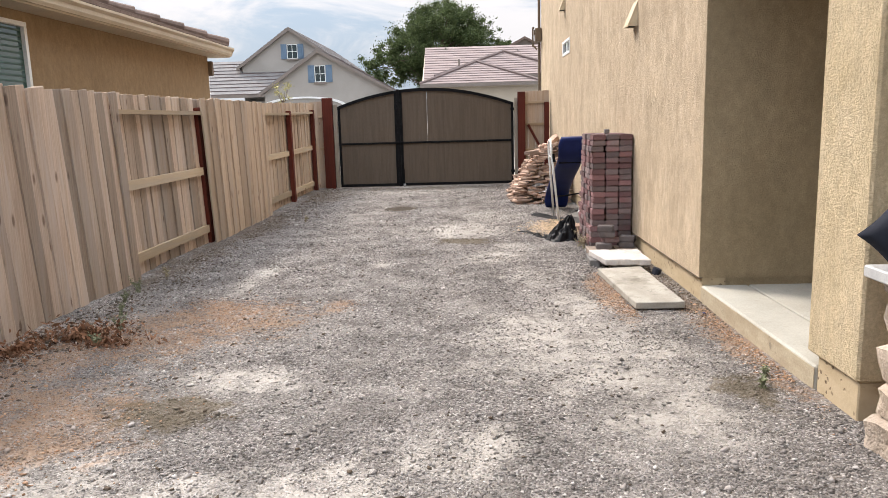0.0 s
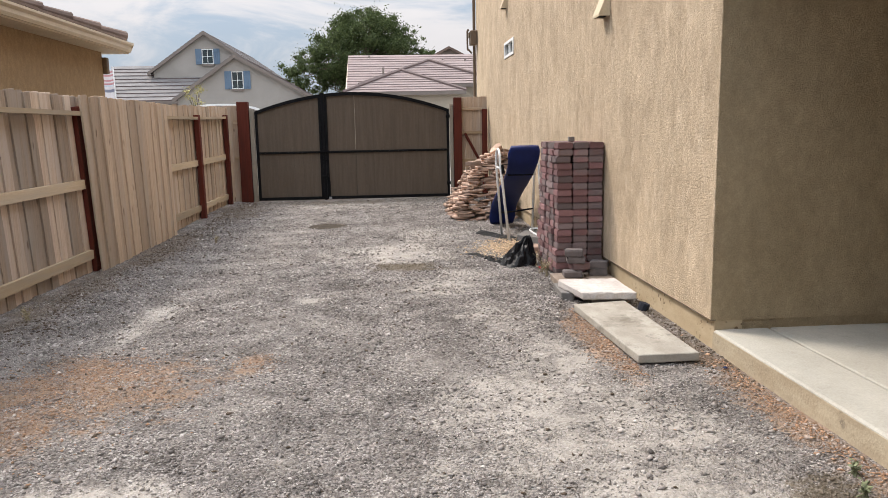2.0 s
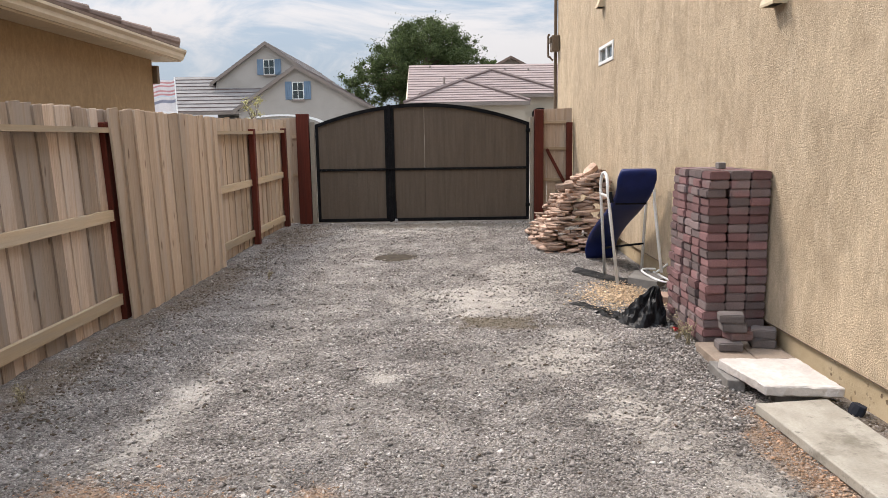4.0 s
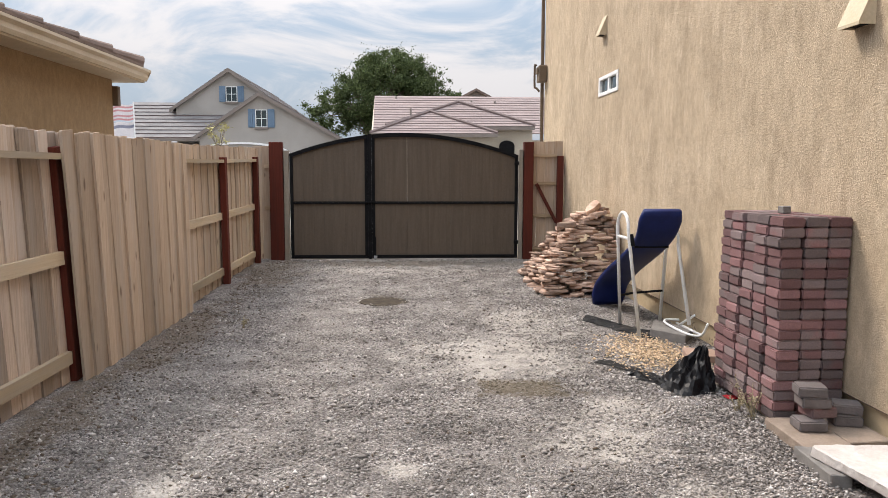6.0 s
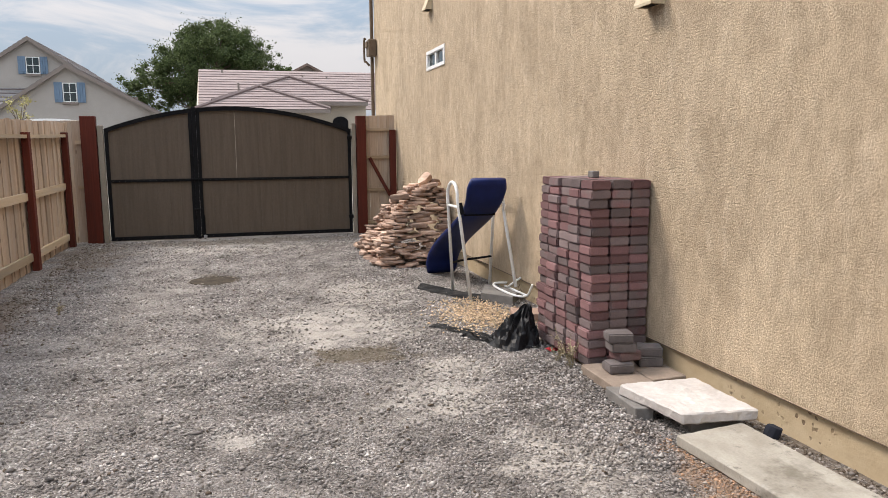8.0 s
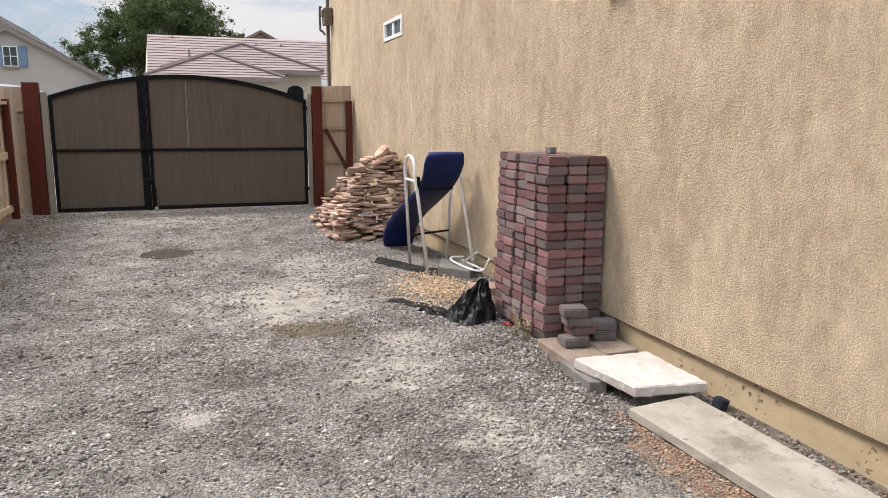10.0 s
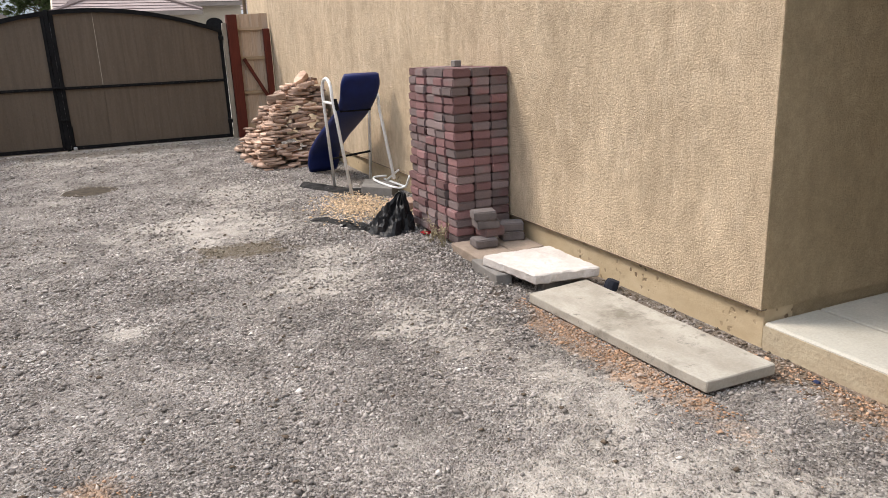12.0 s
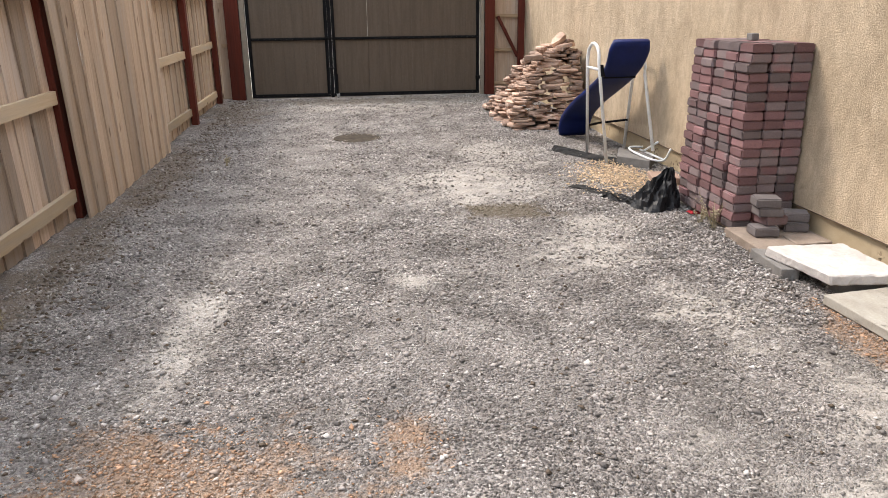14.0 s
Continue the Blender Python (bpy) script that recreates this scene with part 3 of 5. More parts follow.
for k in range(1500):
    x, y = rng.uniform(-2.55, 2.0), rng.uniform(1.3, 15.0)
    s = rng.uniform(0.011, 0.021)
    spots.append((x, y, gz(x, y) + 0.3 * s, s))
for k in range(4600):
    x, y = rng.choice((-2.5 + abs(rng.gauss(0, 0.25)), rng.uniform(-2.5, 1.3))), rng.uniform(1.4, 15.0)
    if x > -1.9 and y < 13.2 and rng.random() < 0.6:
        continue
    s = rng.uniform(0.006, 0.018)
    debris.append((x, y, gz(x, y) + 0.3 * s, s))
for k in range(520):
    x, y = rng.uniform(1.9, 2.09), rng.uniform(4.6, 7.0)
    s = rng.uniform(0.004, 0.013)
    debris.append((x, y, gz(x, y) + 0.3 * s, s))
scatter("debris", debris, BARK, "dark bits of bark, twigs and dirt clods on the gravel", "debris", 0.45, 12)
scatter("gravel", spots, PEBBLE, "loose grey crushed gravel stones over the yard", "gravel")

spots = []
for cx, cy, rx, ry in RUST:
    for k in range(int(1100 * rx * ry / 0.16)):
        x, y = rng.gauss(cx, rx * 0.55), rng.gauss(cy, ry * 0.55)
        if -2.6 < x < 2.07:
            spots.append((x, y, gz(x, y) + 0.003, 0.0052 * math.exp(rng.gauss(0, 0.4))))
scatter("bark_mulch", spots, MULCH, "scattered rust-coloured bark mulch on the gravel", "mulch", 0.4, 2)

spots = []
for k in range(420):
    y = rng.uniform(4.9, 6.4)
    x = 1.54 - 0.06 * abs(rng.gauss(0, 1)) + 0.03 * (6.0 - y)
    spots.append((x, y, gz(x, y) + 0.004, rng.uniform(0.004, 0.011)))
for k in range(520):
    y = rng.uniform(3.6, 5.1)
    x = 2.07 - abs(rng.gauss(0, 0.06))
    spots.append((x, y, gz(x, y) + 0.004, rng.uniform(0.004, 0.011)))
scatter("mulch_chips", spots, MULCH, "rust-coloured bark chips along the slab and porch edges", "mulch", 0.4, 5)

spots = []
for k in range(1900):
    x, y = rng.gauss(1.5, 0.17), rng.gauss(9.15, 0.33)
    if x < 2.05 and 8.45 < y < 9.85:
        spots.append((x, y, gz(x, y) + 0.012 + 0.03 * rng.random() * math.exp(-((x - 1.55) / 0.2) ** 2), rng.uniform(0.007, 0.016)))
scatter("wood_chips", spots, CHIP, "pile of pale wood chips spilled beside a black bag", "wood chips", 0.5, 3)

# sunk utility cover
cx, cy = -0.685, 11.63
cover = thing("utility_cover", (cx, cy, gz(cx, cy) - 0.005), "round dirt-covered utility cover sunk in the gravel", "cover")
bm = bmesh.new()
bmesh.ops.create_cone(bm, cap_ends=True, segments=32, radius1=0.285, radius2=0.275, depth=0.03, matrix=Matrix.Translation((cx, cy, gz(cx, cy) + 0.012)))
part("lid", bm, pm("muddy_iron", (0.03, 0.023, 0.016), (0.065, 0.05, 0.035), (9, 9, 9), 80.0, 0.95, 0.6), cover)
bm = tube([(cx + 0.275 * math.cos(a), cy + 0.275 * math.sin(a), gz(cx, cy) + 0.012) for a in np.linspace(0, 2 * math.pi, 33)], 0.01, 6)
part("rim", bm, bpy.data.materials["muddy_iron"], cover)

# beyond the gate
bm = box(-4.5, 3.5, 15.26, 26, -0.2, 0.075)
solo("driveway_apron", bm, CONCRETE, (0, 20, -0.2), "pale sunlit concrete apron beyond the gate", "driveway", kind="structure")
bm = box(-300, 300, 26.6, 34.5, -0.2, 0.012)
solo("road", bm, ASPHALT, (0, 30, -0.2), "dark asphalt street beyond the gate", "road", kind="structure")
bm = box(-300, 300, 26, 26.6, -0.2, 0.14, 0.02)
solo("kerb", bm, CONCRETE, (0, 26.3, -0.2), "concrete kerb along the street", "kerb", kind="structure")

# ---- house with the stucco wall ----
WX, Y0, Y1, HT = 2.08, 5.3, 17.0, 6.4
W = (12.26, 13.14, 2.412, 2.66)


def wall_with_hole(x0, x1, y0, y1, z0, z1, hole):
    a, b, c, d = hole
    bm = bmesh.new()
    us, vs = [y0, a, b, y1], [z0, c, d, z1]
    g = [[[bm.verts.new((x, u, v)) for v in vs] for u in us] for x in (x0, x1)]
    for i in range(3):
        for j in range(3):
            if (i, j) == (1, 1):
                continue
            bm.faces.new((g[0][i][j], g[0][i][j + 1], g[0][i + 1][j + 1], g[0][i + 1][j]))
            bm.faces.new((g[1][i][j], g[1][i + 1][j], g[1][i + 1][j + 1], g[1][i][j + 1]))
    loop = [(1, 1), (2, 1), (2, 2), (1, 2)]
    for (i, j), (k, l) in zip(loop, loop[1:] + loop[:1]):
        bm.faces.new((g[0][i][j], g[0][k][l], g[1][k][l], g[1][i][j]))
    rim = [(i, 0) for i in range(4)] + [(3, j) for j in range(1, 4)] + [(i, 3) for i in (2, 1, 0)] + [(0, j) for j in (2, 1)]
    for (i, j), (k, l) in zip(rim, rim[1:] + rim[:1]):
        bm.faces.new((g[0][k][l], g[0][i][j], g[1][i][j], g[1][k][l]))
    bmesh.ops.recalc_face_normals(bm, faces=bm.faces[:])
    return bm


solo("wall_east", wall_with_hole(WX, WX + 0.2, Y0, Y1, 0.185, HT, W), STUCCO, (WX, 11, 0.185), "tan lace-textured stucco side wall of a two-storey house", "wall", kind="structure")
# part of this wall's shade is in its darker stucco colour
solo("wall_recess", box(WX + 0.004, 6.0, Y0 - 0.004, Y0 + 0.2, 0.178, HT), SHADED_FINE_STUCCO, (4, Y0, 0.125), "tan stucco wall in the shade of the porch", "wall", kind="structure")
solo("wall_far_end", box(WX + 0.2, 9.0, Y1 - 0.2, Y1, 0.0, HT), STUCCO, (5, Y1, 0), "tan stucco end wall of the house", "wall", kind="structure")
solo("wall_inner", box(5.6, 5.8, Y0 + 0.2, Y1 - 0.2, 0.0, HT), DARK_ROOM, (5.7, 11, 0), "plain painted wall inside the house", "wall", kind="structure")
solo("house_roof_deck", box(1.7, 9.2, -2.0, Y1 + 0.3, HT, HT + 0.2), BROWN_TILE, (5, 8, HT), "flat top closing the house", "roof", kind="structure")
solo("foundation", box(WX + 0.026, WX + 0.2, Y0 + 0.002, Y1, -0.3, 0.182, 0.004), FOUNDATION, (WX, 11, -0.3), "tan-painted concrete foundation strip with worn spalled paint", "foundation", kind="structure")
# drip edge in dark brown, which paints the shadow line under the stucco overhang
bm = box(WX - 0.003, WX + 0.03, Y0 - 0.006, Y1, 0.179, 0.184)
solo("weep_screed", bm, BROWN_METAL, (WX, 11, 0.18), "thin drip edge below the stucco, coloured dark as the overhang's shadow line", "trim", kind="structure")
solo("recess_base_trim", box(WX + 0.03, 5.6, Y0 + 0.008, Y0 + 0.1, 0.0, 0.177), SHADED_FINE_STUCCO, (4, Y0, 0.1), "brown base strip above the porch slab", "trim", kind="structure")

# porch
porch = thing("porch_slab", (3.5, 4, 0), "pale smooth concrete porch slab with control joints", "porch", kind="structure")
part("edge_slab", box(2.1, 2.434, 3.49, Y0 - 0.004, -0.2, 0.125, 0.01), CONCRETE, porch)
part("edge_face", box(2.096, 2.0995, 3.495, Y0 - 0.006, -0.2, 0.111), pm("tan_stained_concrete", (0.36, 0.29, 0.2), (0.46, 0.39, 0.28), (4, 3, 9), 70.0, 0.9, 0.5, 0.006, grime=0.5), porch, "tan stained slab edge")
part("inner_slab", box(2.446, 4.6, 3.49, Y0 - 0.004, -0.2, 0.125, 0.006), CONCRETE, porch)
part("near_slab", box(2.56, 4.6, 0.5, 3.478, -0.2, 0.125, 0.006), CONCRETE, porch)
part("far_slab", box(4.612, 5.6, 0.5, Y0 - 0.004, -0.2, 0.125, 0.006), CONCRETE, porch)
solo("wall_porch_back", box(5.6, 5.8, -2.0, Y0, 0.0, HT), STUCCO, (5.7, 2, 0), "tan stucco wall at the back of the porch", "wall", kind="structure")
solo("porch_ceiling", box(2.1, 5.6, -2.0, Y0, 2.62, 2.75), STUCCO, (4, 2, 2.62), "tan stucco porch ceiling", "ceiling", kind="structure")
solo("porch_beam", box(WX, 2.55, -2.0, Y0, 2.45, 3.4), STUCCO, (2.3, 2, 2.45), "tan stucco beam over the porch opening", "beam", kind="structure")
col = thing("porch_column", (2.32, 3.3, 0), "square tan porch column in coarse lace stucco", "column", kind="structure")
part("shaft", box(2.085, 2.55, 3.075, 3.556, 0.185, 2.45, 0.012), COLUMN, col)
part("footing", box(2.105, 2.53, 3.095, 3.476, -0.2, 0.184, 0.006), FOUNDATION, col, "tan-painted concrete footing")

# stone-clad bench at the porch edge
bench = thing("stone_counter", (2.5, 2.1, 0), "low counter clad in buff fieldstone with a pale grey top", "counter")
part("core", box(2.2, 2.75, 1.0, 2.78, -0.05, 0.69), SLAB, bench)
part("countertop", box(2.0, 2.85, 0.9, 2.93, 0.7, 0.75, 0.006), GRANITE, bench, "pale grey countertop slab")
rocks = []
for s in range(5):
    b = bmesh.new()
    bmesh.ops.create_icosphere(b, subdivisions=2, radius=0.5)
    for v in b.verts:
        v.co = Vector([math.copysign(min(abs(c) * 1.5, 0.5), c) for c in v.co])
        v.co *= 1 + 0.22 * noise.noise(v.co * 2.3 + Vector((s * 7.1, 0, 0))) + 0.07 * noise.noise(v.co * 6 + Vector((0, s * 3.3, 0)))
    rocks.append(mesh_of("fieldstone", b, FIELDSTONE, False))
z = -0.02
for row, h in enumerate((0.17, 0.13, 0.17, 0.19, 0.08)):
    y = 2.88 - (row % 2) * 0.03
    while y > 1.05:
        l = rng.uniform(0.2, 0.36)
        piece("fieldstone", rocks[rng.randrange(5)], pose(2.13 + rng.uniform(-0.02, 0.02), y - l / 2, z + h / 2, rng.uniform(-6, 6), rng.uniform(-6, 6), rng.uniform(-8, 8)) @ Matrix.Diagonal((0.2, l, h * 1.04, 1)), bench)
        y -= l + 0.008
    for x in (2.36, 2.62):
        piece("fieldstone", rocks[rng.randrange(5)], pose(x, 2.78, z + h / 2, 0, 0, rng.uniform(-8, 8)) @ Matrix.Diagonal((0.26, 0.17, h * 1.02, 1)), bench)
    z += h
# cushion on the counter
bm = bmesh.new()
bmesh.ops.create_grid(bm, x_segments=16, y_segments=16, size=0.5)
for v in bm.verts:
    e = (1 - (2 * v.co.x) ** 4) * (1 - (2 * v.co.y) ** 4)
    pinch = 1 - 0.1 * (1 - abs(2 * v.co.x) ** 2) * abs(2 * v.co.y) ** 3 - 0.1 * (1 - abs(2 * v.co.y) ** 2) * abs(2 * v.co.x) ** 3
    v.co = Vector((v.co.x * pinch, v.co.y * pinch, 0.17 * max(0, e) ** 0.5 + 0.012 * noise.noise((v.co.x * 5, v.co.y * 5, 0))))
low = bm.copy()
for v in low.verts:
    v.co.z = -v.co.z
bmesh.ops.reverse_faces(low, faces=low.faces[:])
join(bm, low)
bmesh.ops.remove_doubles(bm, verts=bm.verts[:], dist=0.004)
bm.transform(pose(2.06, 2.84, 0.955, 80, 0, -10) @ pose(0, 0, 0, 0, 0, -45) @ Matrix.Diagonal((0.19, 0.19, 0.3, 1)))
lowest = min(v.co.z for v in bm.verts)
bm.transform(Matrix.Translation((0, 0, 0.751 - lowest)))
solo("cushion", bm, DARK_CLOTH, (2.33, 2.62, 0.751), "dark navy cushion resting on the grey counter", "cushion", smooth=True)

# window in the stucco wall
win = thing("window_1", (WX, 12.7, W[2]), "small white vinyl sliding window high in the stucco wall", "window", kind="structure")
a, b, c, d = W
fr = bmesh.new()
box(WX - 0.012, WX + 0.07, a, b, c, c + 0.045, 0.004, fr)
box(WX - 0.012, WX + 0.07, a, b, d - 0.045, d, 0.004, fr)
box(WX - 0.012, WX + 0.07, a, a + 0.06, c + 0.046, d - 0.046, 0.004, fr)
box(WX - 0.012, WX + 0.07, b - 0.06, b, c + 0.046, d - 0.046, 0.004, fr)
part("window_frame", fr, WHITE_PAINT, win)
part("meeting_rail", box(WX + 0.0, WX + 0.05, 12.68, 12.74, c + 0.046, d - 0.046, 0.003), WHITE_PAINT, win)
for y0, y1 in ((a + 0.061, 12.679), (12.741, b - 0.061)):
    p = part("pane", box(WX + 0.025, WX + 0.031, y0, y1, c + 0.046, d - 0.046), GLASS, win)
    p.visible_shadow = False
part("blind", prism([(12.36, c + 0.05), (12.48, c + 0.05), (12.36, d - 0.07)], "x", WX + 0.04, WX + 0.045), WHITE_PAINT, win, "edge of a white blind behind the glass")

# wedge-shaped wall vents
for y, z in ((7.43, 2.236), (12.83, 3.16)):
    v = thing("wall_vent", (WX, y + 0.095, z), "cream sheet-metal wedge vent hood on the stucco wall", "vent", "vent hoods on the wall")
    hood = bmesh.new()
    p = [(0, 0), (-0.09, 0.0), (-0.09, 0.012), (0, 0.235)]
    join(hood, prism([(WX + u, z + w) for u, w in p], "y", y, y + 0.012))
    join(hood, prism([(WX + u, z + w) for u, w in p], "y", y + 0.178, y + 0.19))
    join(hood, prism([(WX - 0.096, z - 0.003), (WX - 0.096, z + 0.014), (WX, z + 0.245), (WX, z + 0.233), (WX - 0.088, z + 0.012), (WX - 0.088, z - 0.003)], "y", y - 0.004, y + 0.194))
    part("hood", hood, VENT_PAINT, v)
    part("screen", box(WX - 0.087, WX - 0.001, y + 0.013, y + 0.177, z + 0.008, z + 0.011), BLACK_METAL, v)

# downspout and leader box at the far corner
ds = thing("downspout", (2.03, 17.06, 0), "brown rectangular downspout with a square leader box", "downspout")
part("pipe", box(2.012, 2.07, 17.005, 17.07, 0.0, HT, 0.012), BROWN_METAL, ds)
lead = bmesh.new()
box(1.93, 2.075, 16.74, 17.0, 3.05, 3.34, 0.012, lead)
box(1.90, 1.928, 16.78, 16.96, 3.2, 3.3, 0.004, lead)
part("leader_box", lead, BROWN_METAL, ds)
lead = tube(smooth_line([(1.93, 17.03, 3.36), (1.9, 17.03, 3.36), (1.9, 17.03, 3.0), (1.93, 17.03, 2.97), (1.99, 17.03, 2.9)], 4), 0.02, 8)
part("conduit", lead, BROWN_METAL, ds)

# ---- side fence ----
FX = -2.66
top_at = lambda y: 1.698 + 0.005 * (y - 6.3) + 0.016 * max(0.0, y - 11.0)
fence = thing("side_fence", (FX, 5, 0), "weathered six-foot cedar board fence with alternating panels and dark red posts", "fence")


lean_at = lambda y: 5.4 - 3.6 * smooth01((y - 8.6) / 2.6) - 0.8 * smooth01((y - 11.0) / 3.0)


def picket(seed):
    """A fence board, unit height, 0.14 wide, clipped corners, a little cupped and bent."""
    r = random.Random(seed)
    bm = bmesh.new()
    w, t, k = 0.07, 0.009, r.uniform(-0.004, 0.004)
    rows = []
    for z, s in ((0, 1), (0.35, 1), (0.7, 1), (0.995, 1), (1.0, 0.93)):
        bend = r.uniform(-0.003, 0.003)
        rows.append([bm.verts.new((dx + (k if abs(dy) < 0.04 else 0) + bend, dy * s, z)) for dx, dy in ((-t, -w), (-t, 0), (-t, w), (t, w), (t, 0), (t, -w))])
    for a, b in zip(rows, rows[1:]):
        for i in range(6):
            bm.faces.new((a[i], b[i], b[(i + 1) % 6], a[(i + 1) % 6]))
    bm.faces.new(rows[0])
    bm.faces.new(rows[-1][::-1])
    bmesh.ops.recalc_face_normals(bm, faces=bm.faces[:])
    return bm


BOARDS = [mesh_of("board", picket(s), PICKET) for s in range(6)]
BOARDS_TAN = [mesh_of("board", picket(s + 20), PICKET_TAN) for s in range(6)]


def run_boards(y0, y1, x, meshes, step=0.137):
    n = round((y1 - y0) / step)
    for i in range(n):
        y = y0 + (i + 0.5) * (y1 - y0) / n
        h = top_at(y) + rng.uniform(-0.009, 0.009)
        proud = 0.008 if i % 2 else -0.006
        piece("board", meshes[rng.randrange(6)], pose(x + proud + rng.uniform(-0.004, 0.004), y, -0.06, lean_at(y) + rng.uniform(-0.1, 0.1), rng.uniform(-0.3, 0.3), rng.choice((-1, 1)) * rng.uniform(0.3, 2.0)) @ Matrix.Diagonal((1, (y1 - y0) / n / 0.14 * (1.03 if i % 2 else 1.22), h + 0.06, 1)), fence)


run_boards(-3.0, 6.47, -2.645, BOARDS, 0.118)
run_boards(6.3, 8.8, -2.75, BOARDS, 0.125)
run_boards(8.56, 11.03, -2.63, BOARDS_TAN, 0.125)
run_boards(11.0, 15.1, -2.745, BOARDS_TAN)
for ya, yb in ((6.3, 8.5), (11.03, 12.66), (12.76, 14.56)):
    for zz in (0.132, 0.815, 1.505):
        r0, r1 = zz + 0.004 * (ya - 5) + 0.012 * max(0, ya - 12) * zz, zz + 0.004 * (yb - 5) + 0.012 * max(0, yb - 12) * zz
        bm = prism([(ya, r0), (yb, r1), (yb, r1 + 0.088), (ya, r0 + 0.088)] if zz < 1.5 else [(ya, r0), (yb, r1), (yb, r1 + 0.04), (ya, r0 + 0.04)], "x", -2.734, -2.695 if zz < 1.5 else -2.65)
        part("rail", bm, RAIL, fence)
for y in (6.5, 8.6, 12.72, 14.64):
    h = top_at(y) - (0.14 if y > 9 else 0.1)
    b = box(-2.735 if y < 9 else -2.715, -2.69 if y < 9 else -2.64, y - 0.06, y + 0.045, -0.3, h, 0.004)
    b.transform(Matrix.Translation((0, y, 0)) @ pose(0, 0, 0, lean_at(y), 0, 0) @ Matrix.Translation((0, -y, 0)))
    part("post", b, RED_POST, fence, "dark red stained post")

# ---- gate and the fence across ----
GY = 15.17


def arch(x):
    return 2.05 - 0.33 * ((x + 0.48) / 1.78) ** 2


gate = thing("driveway_gate", (-0.48, GY, 0.07), "closed double driveway gate, taupe boards in arched black steel frame", "gate")


def leaf(x0, x1):
    f = bmesh.new()
    box(x0, x0 + 0.05, GY - 0.03, GY + 0.02, 0.075, arch(x0 + 0.02), 0.004, f)
    box(x1 - 0.05, x1, GY - 0.03, GY + 0.02, 0.075, arch(x1 - 0.02), 0.004, f)
    box(x0 + 0.051, x1 - 0.051, GY - 0.03, GY + 0.02, 0.075, 0.13, 0.004, f)
    box(x0 + 0.051, x1 - 0.051, GY - 0.03, GY + 0.02, 0.938, 0.978, 0.004, f)
    n = 16
    xs_ = [x0 + (x1 - x0) * i / n for i in range(n + 1)]
    join(f, prism([(x, arch(x)) for x in xs_] + [(x, arch(x) - 0.06) for x in xs_[::-1]], "y", GY - 0.034, GY + 0.024))
    lf = part("leaf_frame", f, BLACK_METAL, gate, "black steel gate leaf frame")
    bolts = bmesh.new()
    for zz in (0.102, 0.958):
        for i in range(int((x1 - x0) / 0.085)):
            bmesh.ops.create_icosphere(bolts, subdivisions=1, radius=0.0055, matrix=Matrix.Translation((x0 + 0.08 + i * 0.085, GY - 0.032, zz)))
    tagged(part("screws", bolts, BLACK_SCREW, lf), kind="stuff")
    n = round((x1 - x0 - 0.09) / 0.168)
    w = (x1 - x0 - 0.09) / n
    for i in range(n):
        a = x0 + 0.045 + i * w
        gap = 0.006 if (x1 > 0 and i == 2) else 0.0006
        for lo, hi in ((0.11, 0.957), (0.959, 0)):
            ha, hb = (hi, hi) if hi else (arch(a) - 0.03, arch(a + w) - 0.03)
            b = prism([(a + 0.0006, lo), (a + w - gap, lo), (a + w - gap, hb), (a + 0.0006, ha)], "y", GY - 0.004 + rng.uniform(0, 0.0012), GY + 0.018)
            part("board", b, GATE_BOARD, gate)
    seam = x0 + 0.045 + 3 * w
    back = [(x0 + 0.04, seam - 0.005), (seam - 0.001, x1 - 0.04)] if x1 > 0 else [(x0 + 0.04, x1 - 0.04)]
    for a, b in back:
        q = [a + (b - a) * i / 10 for i in range(11)]
        part("backing", prism([(a, 0.1), (b, 0.1)] + [(x, arch(x) - 0.04) for x in q[::-1]], "y", GY + 0.02, GY + 0.026), GATE_BOARD, gate)
    if x1 > 0:
        part("seam_cover", box(seam - 0.03, seam + 0.03, GY + 0.027, GY + 0.032, 0.1, 0.96), GATE_BOARD, gate)


leaf(-2.262, -1.045)
leaf(-0.985, 1.333)
part("astragal", box(-1.043, -0.987, GY - 0.045, GY + 0.01, 0.065, 2.035, 0.004), BLACK_METAL, gate, "black steel centre stile")
part("latch", box(-1.1, -0.92, GY - 0.075, GY - 0.046, 0.955, 0.985, 0.005), BLACK_METAL, gate)
part("rod_guide", box(-1.07, -0.95, GY - 0.07, GY - 0.046, 0.5, 0.53, 0.005), BLACK_METAL, gate)
part("lock_box", box(-1.09, -1.05, GY - 0.075, GY - 0.036, 1.32, 1.4, 0.005), BLACK_METAL, gate)
part("drop_rod", tube([(-0.93, GY - 0.055, 0.42), (-0.93, GY - 0.055, 0.06)], 0.009, 8), BLACK_METAL, gate)
part("rod_bracket", box(-0.955, -0.905, GY - 0.07, GY - 0.035, 0.07, 0.12, 0.005), STEEL, gate, "bright steel bracket")
for zz in (0.3, 1.55):
    part("hinge", box(1.27, 1.345, GY - 0.06, GY - 0.031, zz, zz + 0.06, 0.006), BLACK_METAL, gate)

cross = thing("gate_fence", (0, GY, 0), "cedar fence panels with red posts on either side of the gate", "fence")
part("gate_post", box(-2.35, -2.274, GY - 0.06, GY + 0.04, -0.3, 1.77, 0.006), GREY_POST, cross, "grey painted gate post")
part("gate_post", box(1.345, 1.408, GY - 0.06, GY + 0.04, -0.3, 1.8, 0.006), GREY_POST, cross, "grey painted gate post")
part("post", box(-2.565, -2.36, GY - 0.1, GY + 0.04, -0.3, 1.9, 0.008), RED_POST, cross, "wide red stained post")
part("post", box(1.415, 1.566, GY - 0.1, GY + 0.04, -0.3, 1.916, 0.008), RED_POST, cross, "wide red stained post")
